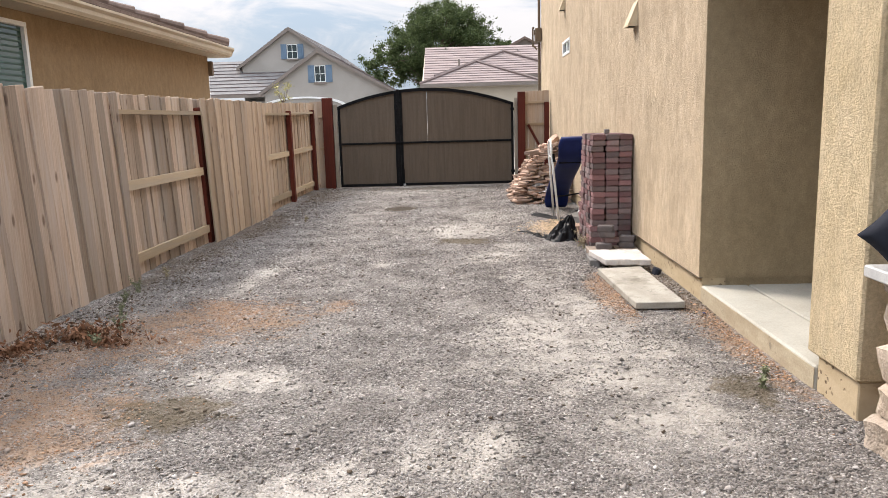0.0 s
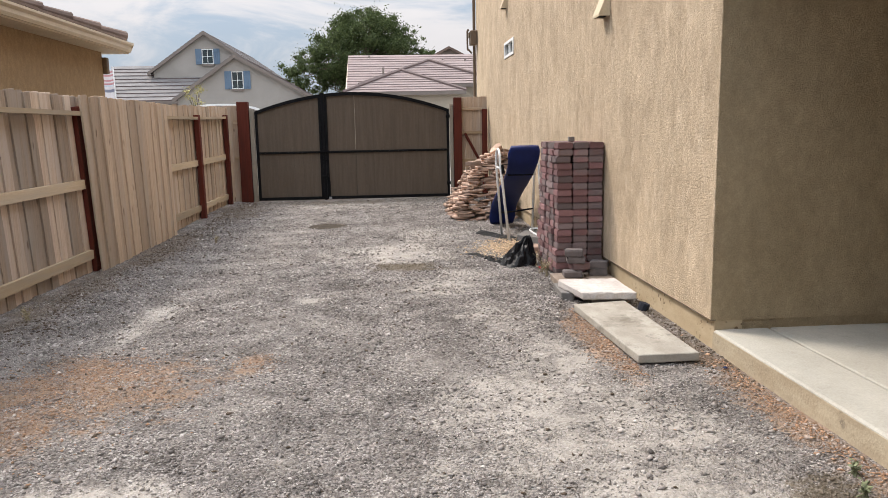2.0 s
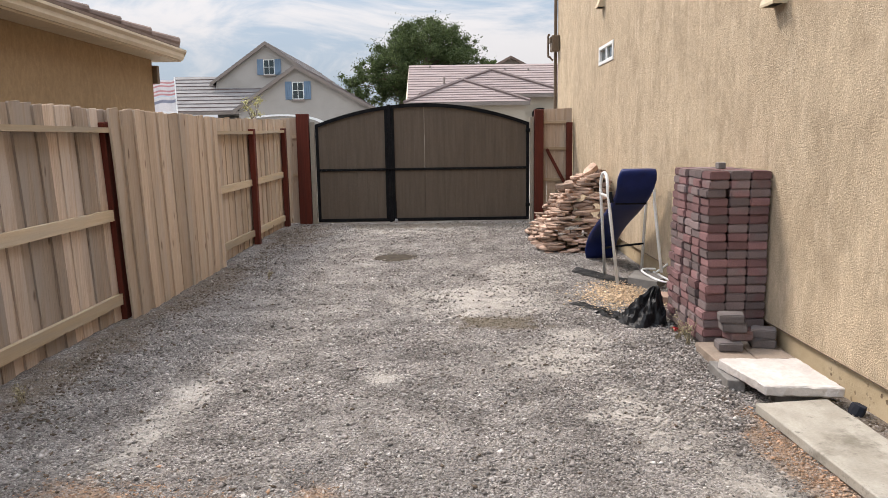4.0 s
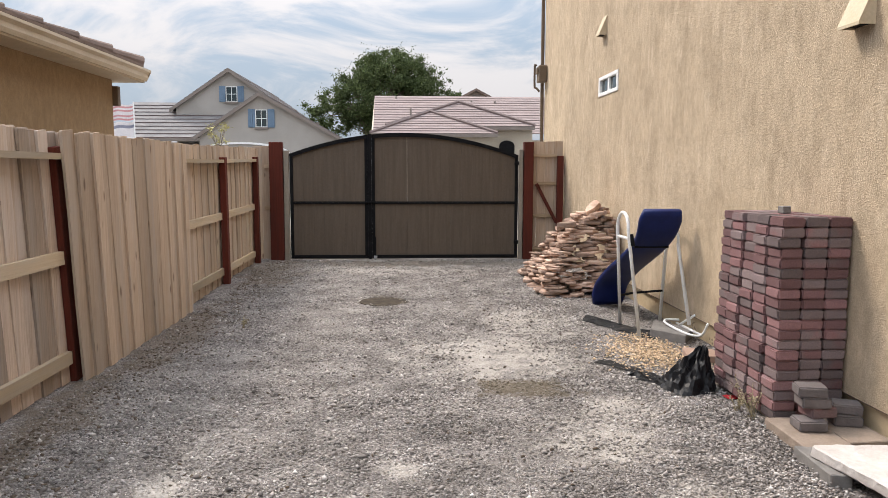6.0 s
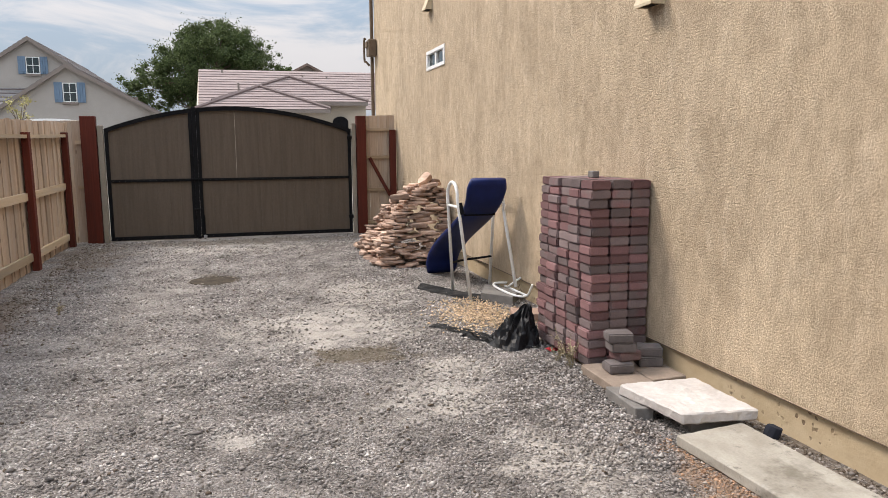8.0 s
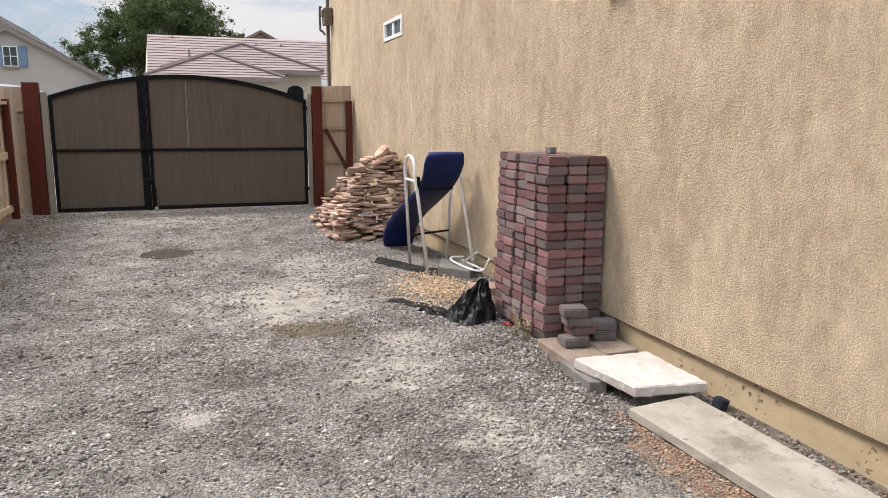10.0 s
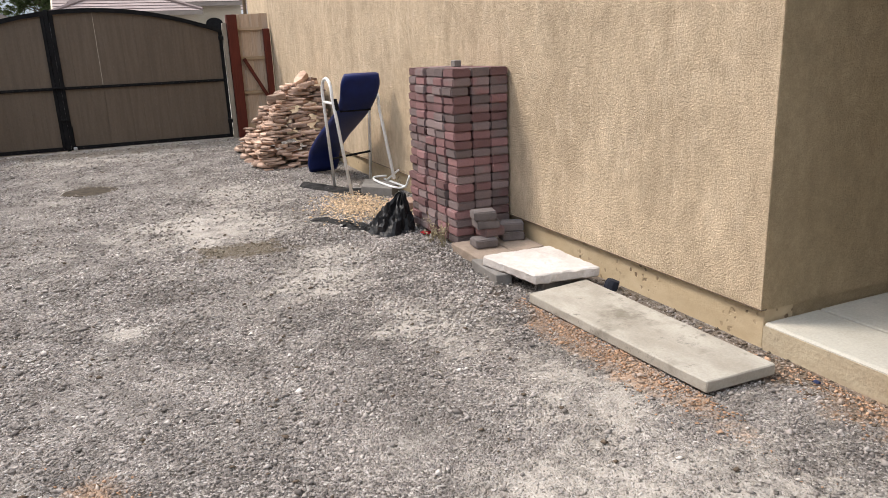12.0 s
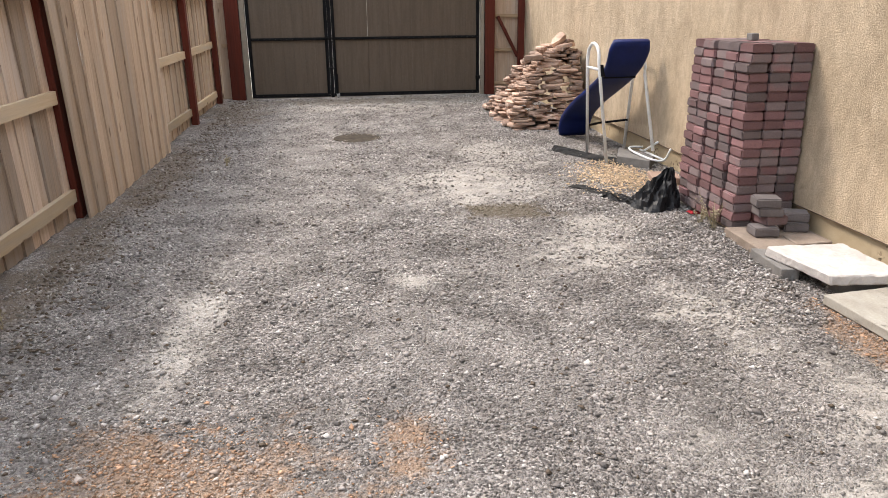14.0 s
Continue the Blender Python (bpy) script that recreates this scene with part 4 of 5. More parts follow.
part("post", box(1.955, 2.055, GY - 0.06, GY + 0.02, -0.3, 1.7, 0.006), RED_POST, cross, "red stained post")
for x0 in (-2.84, -2.7):
    part("board", box(x0, x0 + 0.137, GY + 0.03, GY + 0.048, 0.0, 1.84, 0.003), PICKET_TAN, cross)
for i in range(4):
    x0 = 1.5 + i * 0.14
    part("board", box(x0, x0 + 0.137, GY + 0.045, GY + 0.063, 0.0, 1.922 + 0.004 * i, 0.003), PICKET_TAN, cross)
for zz in (0.2, 0.72, 1.24, 1.68):
    part("rail", box(1.567, 1.954, GY, GY + 0.04, zz, zz + 0.05, 0.003), RAIL_X, cross)
part("rail", box(-2.66, -2.566, GY - 0.01, GY + 0.028, 1.5, 1.55, 0.003), RAIL_X, cross)
part("rail", box(-2.66, -2.566, GY - 0.01, GY + 0.028, 0.85, 0.9, 0.003), RAIL_X, cross)
b = box(-0.35, 0.35, -0.018, 0.018, -0.025, 0.025, 0.003)
b.transform(pose(1.79, GY - 0.022, 0.95, 0, 62, 0))
part("brace", b, RED_POST, cross, "red stained diagonal brace")

# ---- fence behind the viewer ----
back = thing("rear_fence", (0, -6, 0), "plain cedar fence closing the yard", "fence")
part("panel", box(-2.7, 5.7, -6.05, -6.0, 0.0, 1.7), RAIL_X, back)

# ---- neighbour's house over the fence ----
NX, NY = -4.37, 13.72
EX, EY = -4.07, 14.02
nb = thing("neighbour_house", (-8, 6, 0), "single-storey ochre stucco house with brown tile hip roof", "house")
hole = (6.2, 8.04, 1.0, 2.548)
bm = wall_with_hole(NX - 0.2, NX, -6.0, NY, 0.0, 2.72, hole)
part("wall", bm, NEIGHBOUR, nb)
part("end_wall", box(-12, NX - 0.2, NY - 0.2, NY, 0, 2.72), NEIGHBOUR, nb)
part("back_wall", box(-12.2, -12, -6, NY, 0, 2.72), NEIGHBOUR, nb)
part("near_wall", box(-12, NX - 0.2, -6, -5.8, 0, 2.72), NEIGHBOUR, nb)
part("soffit", box(-12.5, EX + 0.02, -6.4, EY + 0.02, 2.66, 2.7), CREAM, nb, "cream soffit under the eave")
g = prism([(EX, 2.68), (EX + 0.05, 2.68), (EX + 0.075, 2.72), (EX + 0.07, 2.77), (EX + 0.11, 2.8), (EX + 0.11, 2.83), (EX + 0.095, 2.83), (EX + 0.09, 2.81), (EX, 2.75)], "y", -6.4, EY + 0.02)
part("gutter", g, CREAM, nb, "cream ogee gutter along the eave")
part("gutter_end", prism([(EX - 0.01, 2.68), (EX + 0.05, 2.68), (EX + 0.112, 2.8), (EX + 0.112, 2.832), (EX - 0.01, 2.832)], "y", EY + 0.02, EY + 0.026), CREAM, nb)
part("fascia", box(EX - 0.03, EX - 0.002, -6.4, EY, 2.7, 2.85), CREAM, nb)
part("end_fascia", box(-12.5, EX - 0.031, EY - 0.03, EY, 2.7, 2.85), CREAM, nb)
PITCH = 0.36
n = 11
deck = bmesh.new()
rid = n * 0.36
v = [deck.verts.new(p) for p in ((EX, -6.4, 2.83), (EX, EY, 2.83), (EX - rid, EY - rid, 2.83 + rid * PITCH), (EX - rid, -6.4, 2.83 + rid * PITCH), (-12.5, EY, 2.83), (-12.5, EY - rid, 2.83 + rid * PITCH), (-12.5, -6.4, 2.83))]
deck.faces.new((v[0], v[1], v[2], v[3]))
deck.faces.new((v[1], v[4], v[5], v[2]))
deck.faces.new((v[0], v[3], v[5], v[6]))
deck.faces.new((v[5], v[4], v[6]))
part("roof_deck", deck, BROWN_TILE, nb)
for k in range(n):
    a, b = k * 0.36, (k + 1) * 0.36 + 0.05
    bm = bmesh.new()
    ya = EY - 0.05 - k * 0.36
    y = ya
    while y > -6.4:
        l = 0.31
        y0 = max(-6.4, y - l)
        lift = 0.055 + rng.uniform(-0.004, 0.006)
        pts = [(EX + 0.04 - a, 2.83 + a * PITCH + lift - 0.03), (EX + 0.04 - a, 2.83 + a * PITCH + lift + 0.005), (EX + 0.04 - b, 2.83 + b * PITCH + 0.012 + 0.02), (EX + 0.04 - b, 2.83 + b * PITCH + 0.002)]
        join(bm, prism(pts, "y", y0 + 0.004, y)) if k < 3 and y > 3 else None
        if not (k < 3 and y > 3):
            join(bm, prism(pts, "y", -6.4, y))
            break
        y = y0
    part("tile_course", bm, BROWN_TILE, nb)
for i in range(int(rid / 0.3)):
    a, b = i * 0.3, i * 0.3 + 0.36
    cap = bmesh.new()
    q = [Vector((EX - a, EY - a, 2.9 + a * PITCH + 0.035)), Vector((EX - b, EY - b, 2.9 + b * PITCH + 0.0))]
    tube(q, [0.085, 0.07], 10, cap)
    part("hip_cap", cap, BROWN_TILE, nb, "rounded hip cap tile")
w = bmesh.new()
a, b, c, d = hole
box(NX - 0.06, NX + 0.02, a, b, d - 0.05, d, 0.004, w)
box(NX - 0.06, NX + 0.02, a, b, c, c + 0.05, 0.004, w)
box(NX - 0.06, NX + 0.02, b - 0.05, b, c + 0.051, d - 0.051, 0.004, w)
box(NX - 0.06, NX + 0.02, a, a + 0.05, c + 0.051, d - 0.051, 0.004, w)
nwin = part("window", w, WHITE_PAINT, nb, "white framed window with greenish glass")
part("mullion", box(NX - 0.05, NX + 0.01, 7.08, 7.14, c + 0.051, d - 0.051, 0.003), WHITE_PAINT, nwin)
m, nt, bsdf, pos = start_mat("greenish_glass", 0.05)
bsdf.inputs["Base Color"].default_value = (0.05, 0.1, 0.085, 1)
bsdf.inputs["Specular IOR Level"].default_value = 0.8
GREEN_GLASS = m
part("pane", box(NX - 0.03, NX - 0.024, 7.141, b - 0.051, c + 0.051, d - 0.051), GREEN_GLASS, nwin)
part("pane", box(NX - 0.03, NX - 0.024, a + 0.051, 7.079, c + 0.051, d - 0.051), GREEN_GLASS, nwin)
for i in range(14):
    zz = d - 0.1 - i * 0.06
    part("blind_slat", box(NX - 0.022, NX - 0.018, 7.15, b - 0.06, zz, zz + 0.018), pm("teal_shaded_slat", (0.06, 0.115, 0.1), (0.075, 0.13, 0.112), (3, 3, 3), 30.0, 0.6, 0.0) if i == 0 else bpy.data.materials["teal_shaded_slat"], nwin)
part("meter_box", box(-4.46, -4.3, NY + 0.005, NY + 0.1, 2.32, 2.58, 0.008), BROWN_METAL, nb, "small dark box on the end wall")

# ---- houses across the street ----


def roof_plane(house, bl, br, tr, tl, n, mats, lip=0.05):
    """A roof plane of n overlapping tile courses, from its eave to its ridge, each a part of the house."""
    bl, br, tr, tl = (Vector(p) for p in (bl, br, tr, tl))
    nor = (br - bl).cross(tl - bl).normalized()
    if nor.z < 0:
        nor = -nor
    for i in range(n):
        a, b = i / n, min(1.0, (i + 1.12) / n)
        bm = bmesh.new()
        p = [bl.lerp(tl, a), br.lerp(tr, a), br.lerp(tr, b), bl.lerp(tl, b)]
        up = [p[0] + nor * lip, p[1] + nor * lip, p[2] + nor * 0.004, p[3] + nor * 0.004]
        vs = [bm.verts.new(q) for q in (*p, *up)]
        bm.faces.new((vs[4], vs[5], vs[6], vs[7]))
        f = bm.faces.new((vs[0], vs[1], vs[5], vs[4]))
        # butt face takes the edge material, its shadow line painted in
        f.material_index = 1
        bm.faces.new((vs[0], vs[4], vs[7], vs[3]))
        bm.faces.new((vs[1], vs[2], vs[6], vs[5]))
        part("tile_course", bm, mats, house)


def small_window(house, x, y, z, w, h, sh):
    f = bmesh.new()
    for q in ((x - w / 2, x + w / 2, z, z + 0.045), (x - w / 2, x + w / 2, z + h - 0.045, z + h), (x - w / 2, x - w / 2 + 0.045, z + 0.046, z + h - 0.046), (x + w / 2 - 0.045, x + w / 2, z + 0.046, z + h - 0.046)):
        box(q[0], q[1], y - 0.045, y + 0.02, q[2], q[3], 0.0, f)
    box(x - 0.016, x + 0.016, y - 0.055, y, z + 0.046, z + h - 0.046, 0.0, f)
    box(x - w / 2 + 0.046, x + w / 2 - 0.046, y - 0.05, y, z + h / 2 - 0.014, z + h / 2 + 0.014, 0.0, f)
    win_ = part("window", f, WHITE_PAINT, house, "white gable window with blue shutters")
    part("pane", box(x - w / 2 + 0.04, x + w / 2 - 0.04, y - 0.03, y - 0.02, z + 0.04, z + h - 0.04), GLASS, win_)
    part("sill", box(x - w / 2 - 0.05, x + w / 2 + 0.05, y - 0.12, y - 0.001, z - 0.14, z - 0.002), RAKE, win_)
    for s in (-1, 1):
        c0 = x + s * (w / 2 + 0.03 + sh / 2)
        b_ = box(c0 - sh / 2, c0 + sh / 2, y - 0.04, y - 0.001, z - 0.02, z + h + 0.03)
        for i in range(3):
            box(c0 - sh / 2 + 0.02 + i * sh / 3, c0 - sh / 2 + sh / 3 - 0.005 + i * sh / 3, y - 0.08, y - 0.041, z + 0.0, z + h + 0.01, 0.0, b_)
        for zz in (0.15, h - 0.25):
            box(c0 - sh / 2 + 0.01, c0 + sh / 2 - 0.01, y - 0.1, y - 0.081, z + zz, z + zz + 0.1, 0.0, b_)
        part("shutter", b_, SHUTTER, win_, "faded blue board shutter")


far_a = thing("gabled_house", (-10, 46, 0), "pale grey stucco house with blue-shuttered gables and grey tile roof", "house")
# front gable
GA = 52.0
fx = lambda x, y=GA: -0.419 + (x + 0.309) * (y - 3.523) / 41.477
fz = lambda z, y=GA: 1.444 + (z - 1.364) * (y - 3.523) / 41.477
ax, az = fx(-8.467), fz(5.738)
lx, lz = fx(-12.076), fz(3.257)
rx, rz = fx(-4.019), fz(3.252)
part("gable_wall", prism([(lx + 0.3, 0), (rx - 0.3, 0), (rx - 0.3, rz + 0.05), (ax, az - 0.2), (lx + 0.3, lz + 0.05)], "y", GA + 0.3, GA + 8), FAR_WALL, far_a)
for (sx, sz) in ((lx, lz), (rx, rz)):
    part("rake", prism([(sx, sz - 0.22), (sx, sz), (ax, az), (ax, az - 0.26)], "y", GA, GA + 0.1), RAKE, far_a, "taupe rake board")
    roof_plane(far_a, (sx, GA, sz), (sx, GA + 9, sz), (ax, GA + 9, az), (ax, GA, az), 13, [GREY_TILE, TILE_EDGE])
for i in (1, 3):
    part("roof_vent", box(rx - 1.0 - i * 0.75 - 0.1, rx - 1.0 - i * 0.75 + 0.1, GA + 2.5, GA + 2.7, rz + (az - rz) * (1.0 + i * 0.75) / (rx - ax) - 0.02, rz + (az - rz) * (1.0 + i * 0.75) / (rx - ax) + 0.16), RAKE, far_a)
small_window(far_a, fx(-8.39), GA + 0.3, fz(3.82), 0.76, 1.13, 0.44)
ring = [(fx(-9.5) + 3.1 * math.cos(q) * 1.0, 2.6 + 0.75 * math.sin(q)) for q in np.linspace(0, math.pi, 17)]
ring2 = [(fx(-9.5) + 2.9 * math.cos(q), 2.5 + 0.73 * math.sin(q)) for q in np.linspace(math.pi, 0, 17)]
part("garage_arch", prism(ring + ring2, "y", GA + 0.2, GA + 0.3), WHITE_PAINT, far_a, "white arched trim over the garage")
# rear gable
GB = 57.0
bx, bz = fx(-10.097, GB), fz(7.011, GB)
sl = (bz - fz(4.755, GB)) / (bx - fx(-13.341, GB))
l2, r2 = fx(-13.341, GB), bx + 9.0
part("upper_gable_wall", prism([(l2 + 0.4, 2.0), (r2 - 0.3, 2.0), (r2 - 0.3, bz - sl * 8.8), (bx, bz - 0.2), (l2 + 0.4, fz(4.755, GB) + 0.15)], "y", GB + 0.3, GB + 8), FAR_WALL, far_a)
for sx, sz in ((l2, bz - sl * (bx - l2)), (r2, bz - sl * (r2 - bx))):
    part("rake", prism([(sx, sz - 0.22), (sx, sz), (bx, bz), (bx, bz - 0.26)], "y", GB, GB + 0.1), RAKE, far_a, "taupe rake board")
    roof_plane(far_a, (sx, GB, sz), (sx, GB + 17, sz), (bx, GB + 17, bz), (bx, GB, bz), 15, [GREY_TILE, TILE_EDGE])
small_window(far_a, fx(-9.98, GB), GB + 0.3, fz(5.21, GB), 0.8, 1.06, 0.44)
# low roof
YL = 54.5
part("low_wall", box(fx(-15.0, YL), fx(-9.0, YL), YL + 0.5, YL + 6, 0, 3.2), FAR_WALL, far_a)
roof_plane(far_a, (fx(-15.2, YL), YL, fz(3.2, YL)), (fx(-8, YL), YL, fz(3.2, YL)), (fx(-8, 59.0), 59.0, fz(5.12, 59.0)), (fx(-15.24, 59.0), 59.0, fz(5.12, 59.0)), 10, [GREY_TILE, TILE_EDGE], 0.07)
part("low_fascia", box(fx(-15.2, YL), fx(-9, YL), YL - 0.02, YL + 0.05, fz(3.2, YL) - 0.22, fz(3.2, YL)), RAKE, far_a)

far_b = thing("hipped_house", (4, 48, 0), "cream stucco house with overlapping pinkish tile hip roofs", "house")
YE, YR = 53.0, 59.0
P = lambda x, z, y: (fx(x, y), y, fz(z, y))
roof_plane(far_b, P(-2.2, 3.5, YE), P(14, 3.5, YE), P(14, 5.54, YR), P(-2.09, 5.56, YR), 15, [PINK_TILE, PINK_EDGE], 0.045)
part("rake", prism([(YE, fz(3.5, YE) - 0.2), (YE, fz(3.5, YE)), (YR, fz(5.56, YR)), (YR, fz(5.56, YR) - 0.2)], "x", fx(-2.2, YE) - 0.12, fx(-2.2, YE) - 0.02), CREAM, far_b)
part("wall", box(fx(-2.0, YE), fx(14, YE), YE + 0.6, YR + 4, 0, 3.6), CREAM_WALL, far_b)
part("gable_end", prism([(YE + 0.6, 3.0), (YR, 3.0), (YR, fz(5.45, YR))], "x", fx(-2.0, YE), fx(-2.0, YE) + 0.2), CREAM_WALL, far_b)


def hip(apex, left, right, yf, yb, n):
    """A hip wing: front slope, two side slopes, ridge running back."""
    a, l, r = P(*apex, yf + 2.6), P(*left, yf), P(*right, yf)
    ab = (a[0], yb, a[2])
    roof_plane(far_b, l, r, a, (a[0] - 0.02, a[1], a[2]), n, [PINK_TILE, PINK_EDGE], 0.045)
    roof_plane(far_b, (l[0], yb, l[2]), l, a, ab, n, [PINK_TILE, PINK_EDGE], 0.045)
    roof_plane(far_b, r, (r[0], yb, r[2]), ab, a, n, [PINK_TILE, PINK_EDGE], 0.045)
    for q in (l, r):
        part("hip_cap", tube([Vector(q) + Vector((0, 0, 0.08)), Vector(a) + Vector((0, 0, 0.08))], 0.1, 6), TILE_EDGE, far_b)
    part("fascia", box(l[0], r[0], yf - 0.03, yf + 0.03, l[2] - 0.2, l[2] + 0.02), RAKE, far_b)


hip((2.561, 5.208), (-1.5, 3.9), (6.889, 3.926), 51.0, 58.0, 10)
hip((0.967, 4.684), (-2.361, 3.49), (4.783, 3.497), 48.5, 54.0, 9)
part("wing_wall", box(fx(-2.0, 48.9), fx(4.5, 48.9), 48.9, 53, 0, fz(3.45, 48.5)), CREAM_WALL, far_b)
part("wing_wall", box(fx(4.3, 51.5), fx(6.75, 51.5), 51.5, 55, 0, fz(3.9, 51)), CREAM_WALL, far_b)
ar = [(fx(5.3, 51.5) + 0.5 * math.cos(q), fz(2.82, 51.5) + 0.36 * math.sin(q)) for q in np.linspace(0, math.pi, 13)]
part("arched_window", prism([(fx(5.3, 51.5) + 0.5, 2.0)] + ar + [(fx(5.3, 51.5) - 0.5, 2.0)], "y", 51.4, 51.499), BLACK_METAL, far_b, "dark arched opening")
for x, z, y in ((-0.1, 4.6, 55.0), (3.3, 5.25, 58.0), (-0.9, 5.45, 58.5), (4.6, 5.2, 57.8)):
    p = P(x, z, y)
    part("roof_pipe", tube([(p[0], p[1], p[2] - 0.3), (p[0], p[1], p[2] + (0.35 if x < 0 and z < 5 else 0.12))], 0.07, 8), RAKE, far_b)
p = P(3.55, 6.0, 70)
far_c = thing("distant_house", (p[0], 72, 0), "brown gable peak of a house behind the roofs", "house")
part("gable", prism([(p[0] - 2.2, p[2] - 1.3), (p[0] + 2.2, p[2] - 1.3), (p[0], p[2] - 0.2)], "y", 70.1, 75), RAKE, far_c)
for s in (-1, 1):
    part("roof", prism([(p[0] + s * 2.4, p[2] - 1.45), (p[0] + s * 2.4, p[2] - 1.25), (p[0], p[2]), (p[0], p[2] - 0.22)], "y", 69.8, 75), BROWN_TILE, far_c)
part("wall", box(p[0] - 2.1, p[0] + 2.1, 70.2, 75, 0, p[2] - 1.3), CREAM_WALL, far_c)

# flags on a pole beside the gabled house
YF = 36.0
fp = thing("flag_pole", (fx(-15.2, YF), YF, 0), "slim white pole with two faded patterned flags", "flag")
part("pole", tube([(fx(-15.19, YF), YF, 0), (fx(-15.25, YF), YF, fz(5.15, YF))], 0.025, 8), WHITE_PAINT, fp)


def flag(x0, x1, z0, z1, mats, rows):
    for i in range(rows):
        bm = bmesh.new()
        c = []
        for j in range(13):
            u = j / 12
            yy = YF + 0.06 * math.sin(u * 9)
            drop = 0.1 * u + 0.03 * math.sin(u * 7)
            zl, zh = z1 - (z1 - z0) * (i + 1) / rows - drop, z1 - (z1 - z0) * i / rows - drop
            x = x1 + (x0 - x1) * u
            c.append([bm.verts.new(q) for q in ((x, yy, zl), (x, yy, zh), (x, yy + 0.012, zh), (x, yy + 0.012, zl))])
        for a_, b_ in zip(c, c[1:]):
            for k in range(4):
                bm.faces.new((a_[k], a_[(k + 1) % 4], b_[(k + 1) % 4], b_[k]))
        part("cloth_band", bm, mats[i % len(mats)], fp)


flag(fx(-16.6, YF), fx(-15.25, YF), fz(4.2, YF), fz(5.05, YF), [FLAG_PALE, FLAG_RED, FLAG_PALE, FLAG_RED, FLAG_PALE, FLAG_PALE, FLAG_RED], 9)
flag(fx(-16.5, YF), fx(-15.24, YF), fz(3.3, YF), fz(4.1, YF), [FLAG_PALE, FLAG_BLUE, FLAG_PALE, FLAG_PALE], 5)


# ---- trees ----
def leaf_cloud(clumps, n, size, seed, hang=0.0):
    """Many small leaf blades gathered in clumps (x, y, z, rx, ry, rz)."""
    r = np.random.RandomState(seed)
    vol = np.array([c[3] * c[4] * c[5] for c in clumps]) ** 0.75
    pick = r.choice(len(clumps), n, p=vol / vol.sum())
    c = np.array(clumps)[pick]
    d = r.normal(size=(n, 3))
    d /= np.linalg.norm(d, axis=1)[:, None]
    rad = np.abs(r.normal(0.0, 0.62, n)) + 0.12 + (r.uniform(0, 1, n) < 0.12) * r.uniform(0, 1.3, n)
    p = c[:, :3] + d * rad[:, None] * c[:, 3:]
    t = r.normal(size=(n, 3)) + np.array([0, 0, -hang])
    t /= np.linalg.norm(t, axis=1)[:, None]
    s = np.cross(t, r.normal(size=(n, 3)))
    s /= np.linalg.norm(s, axis=1)[:, None]
    L = size * r.uniform(0.7, 1.4, n)[:, None]
    v = np.stack([p - t * L, p + s * L * 0.38, p + t * L, p - s * L * 0.38], 1).reshape(-1, 3)
    me = bpy.data.meshes.new("crown")
    me.vertices.add(n * 4)
    me.vertices.foreach_set("co", v.reshape(-1))
    me.loops.add(n * 4)
    me.loops.foreach_set("vertex_index", np.arange(n * 4, dtype=np.int32))
    me.polygons.add(n)
    me.polygons.foreach_set("loop_start", np.arange(0, n * 4, 4, dtype=np.int32))
    me.update(calc_edges=True)
    return me


def tree(x, y, crown, n, size, seed, label):
    r = random.Random(seed)
    t = thing("tree", (x, y, 0), label, "tree")
    clumps = []
    for cx, cz, w, h, k in crown:
        for i in range(k):
            a, b = r.uniform(0, 6.283), r.uniform(-1, 1)
            q = r.uniform(0.35, 1.0) ** 0.6
            s = r.uniform(0.06, 0.17)
            clumps.append((cx + w * q * math.cos(a) * math.sqrt(1 - b * b), y + w * q * math.sin(a) * math.sqrt(1 - b * b), cz + h * q * b, w * s * 1.1, w * s * 1.1, h * s * 1.15))
    wood_ = tube(smooth_line([(x, y, 0), (x + 0.1, y, 2.0), (x - 0.1, y, 4.2), (x, y, crown[0][1])], 4), [0.4 - 0.3 * i / 12 for i in range(13)], 9)
    for c in clumps[::6]:
        z0 = r.uniform(3.0, crown[0][1])
        tube(smooth_line([(x, y, z0), ((x + c[0]) / 2, (y + c[1]) / 2, (z0 + c[2]) / 2 + 0.4), c[:3]], 3), [0.12 - 0.1 * i / 6 for i in range(7)], 5, wood_)
    part("trunk", wood_, BARK, t)
    me = leaf_cloud(clumps, n, size, seed)
    me.transform(Matrix.Translation(-BASE[t.name]))
    me.materials.append(LEAF)
    ob = new("crown", me)
    ob.parent = t


YT = 75.0
TX = lambda x: fx(x, YT)
TZ = lambda z: fz(z, YT)
tree(TX(-1.4), YT, [(TX(-1.5), TZ(5.5), 5.0, 4.0, 230), (TX(-4.3), TZ(4.6), 3.1, 2.4, 90), (TX(-1.0), TZ(6.9), 3.4, 2.2, 90), (TX(0.6), TZ(5.6), 3.0, 2.8, 80), (TX(-3.2), TZ(6.1), 2.1, 1.8, 30)], 120000, 0.105, 4, "large round-headed green street tree behind the roofs")
tree(TX(2.3), YT + 3, [(TX(2.3), TZ(5.2), 2.1, 1.2, 16), (TX(2.6), TZ(5.6), 1.0, 0.8, 6)], 6000, 0.14, 5, "smaller green tree behind the tile roofs")

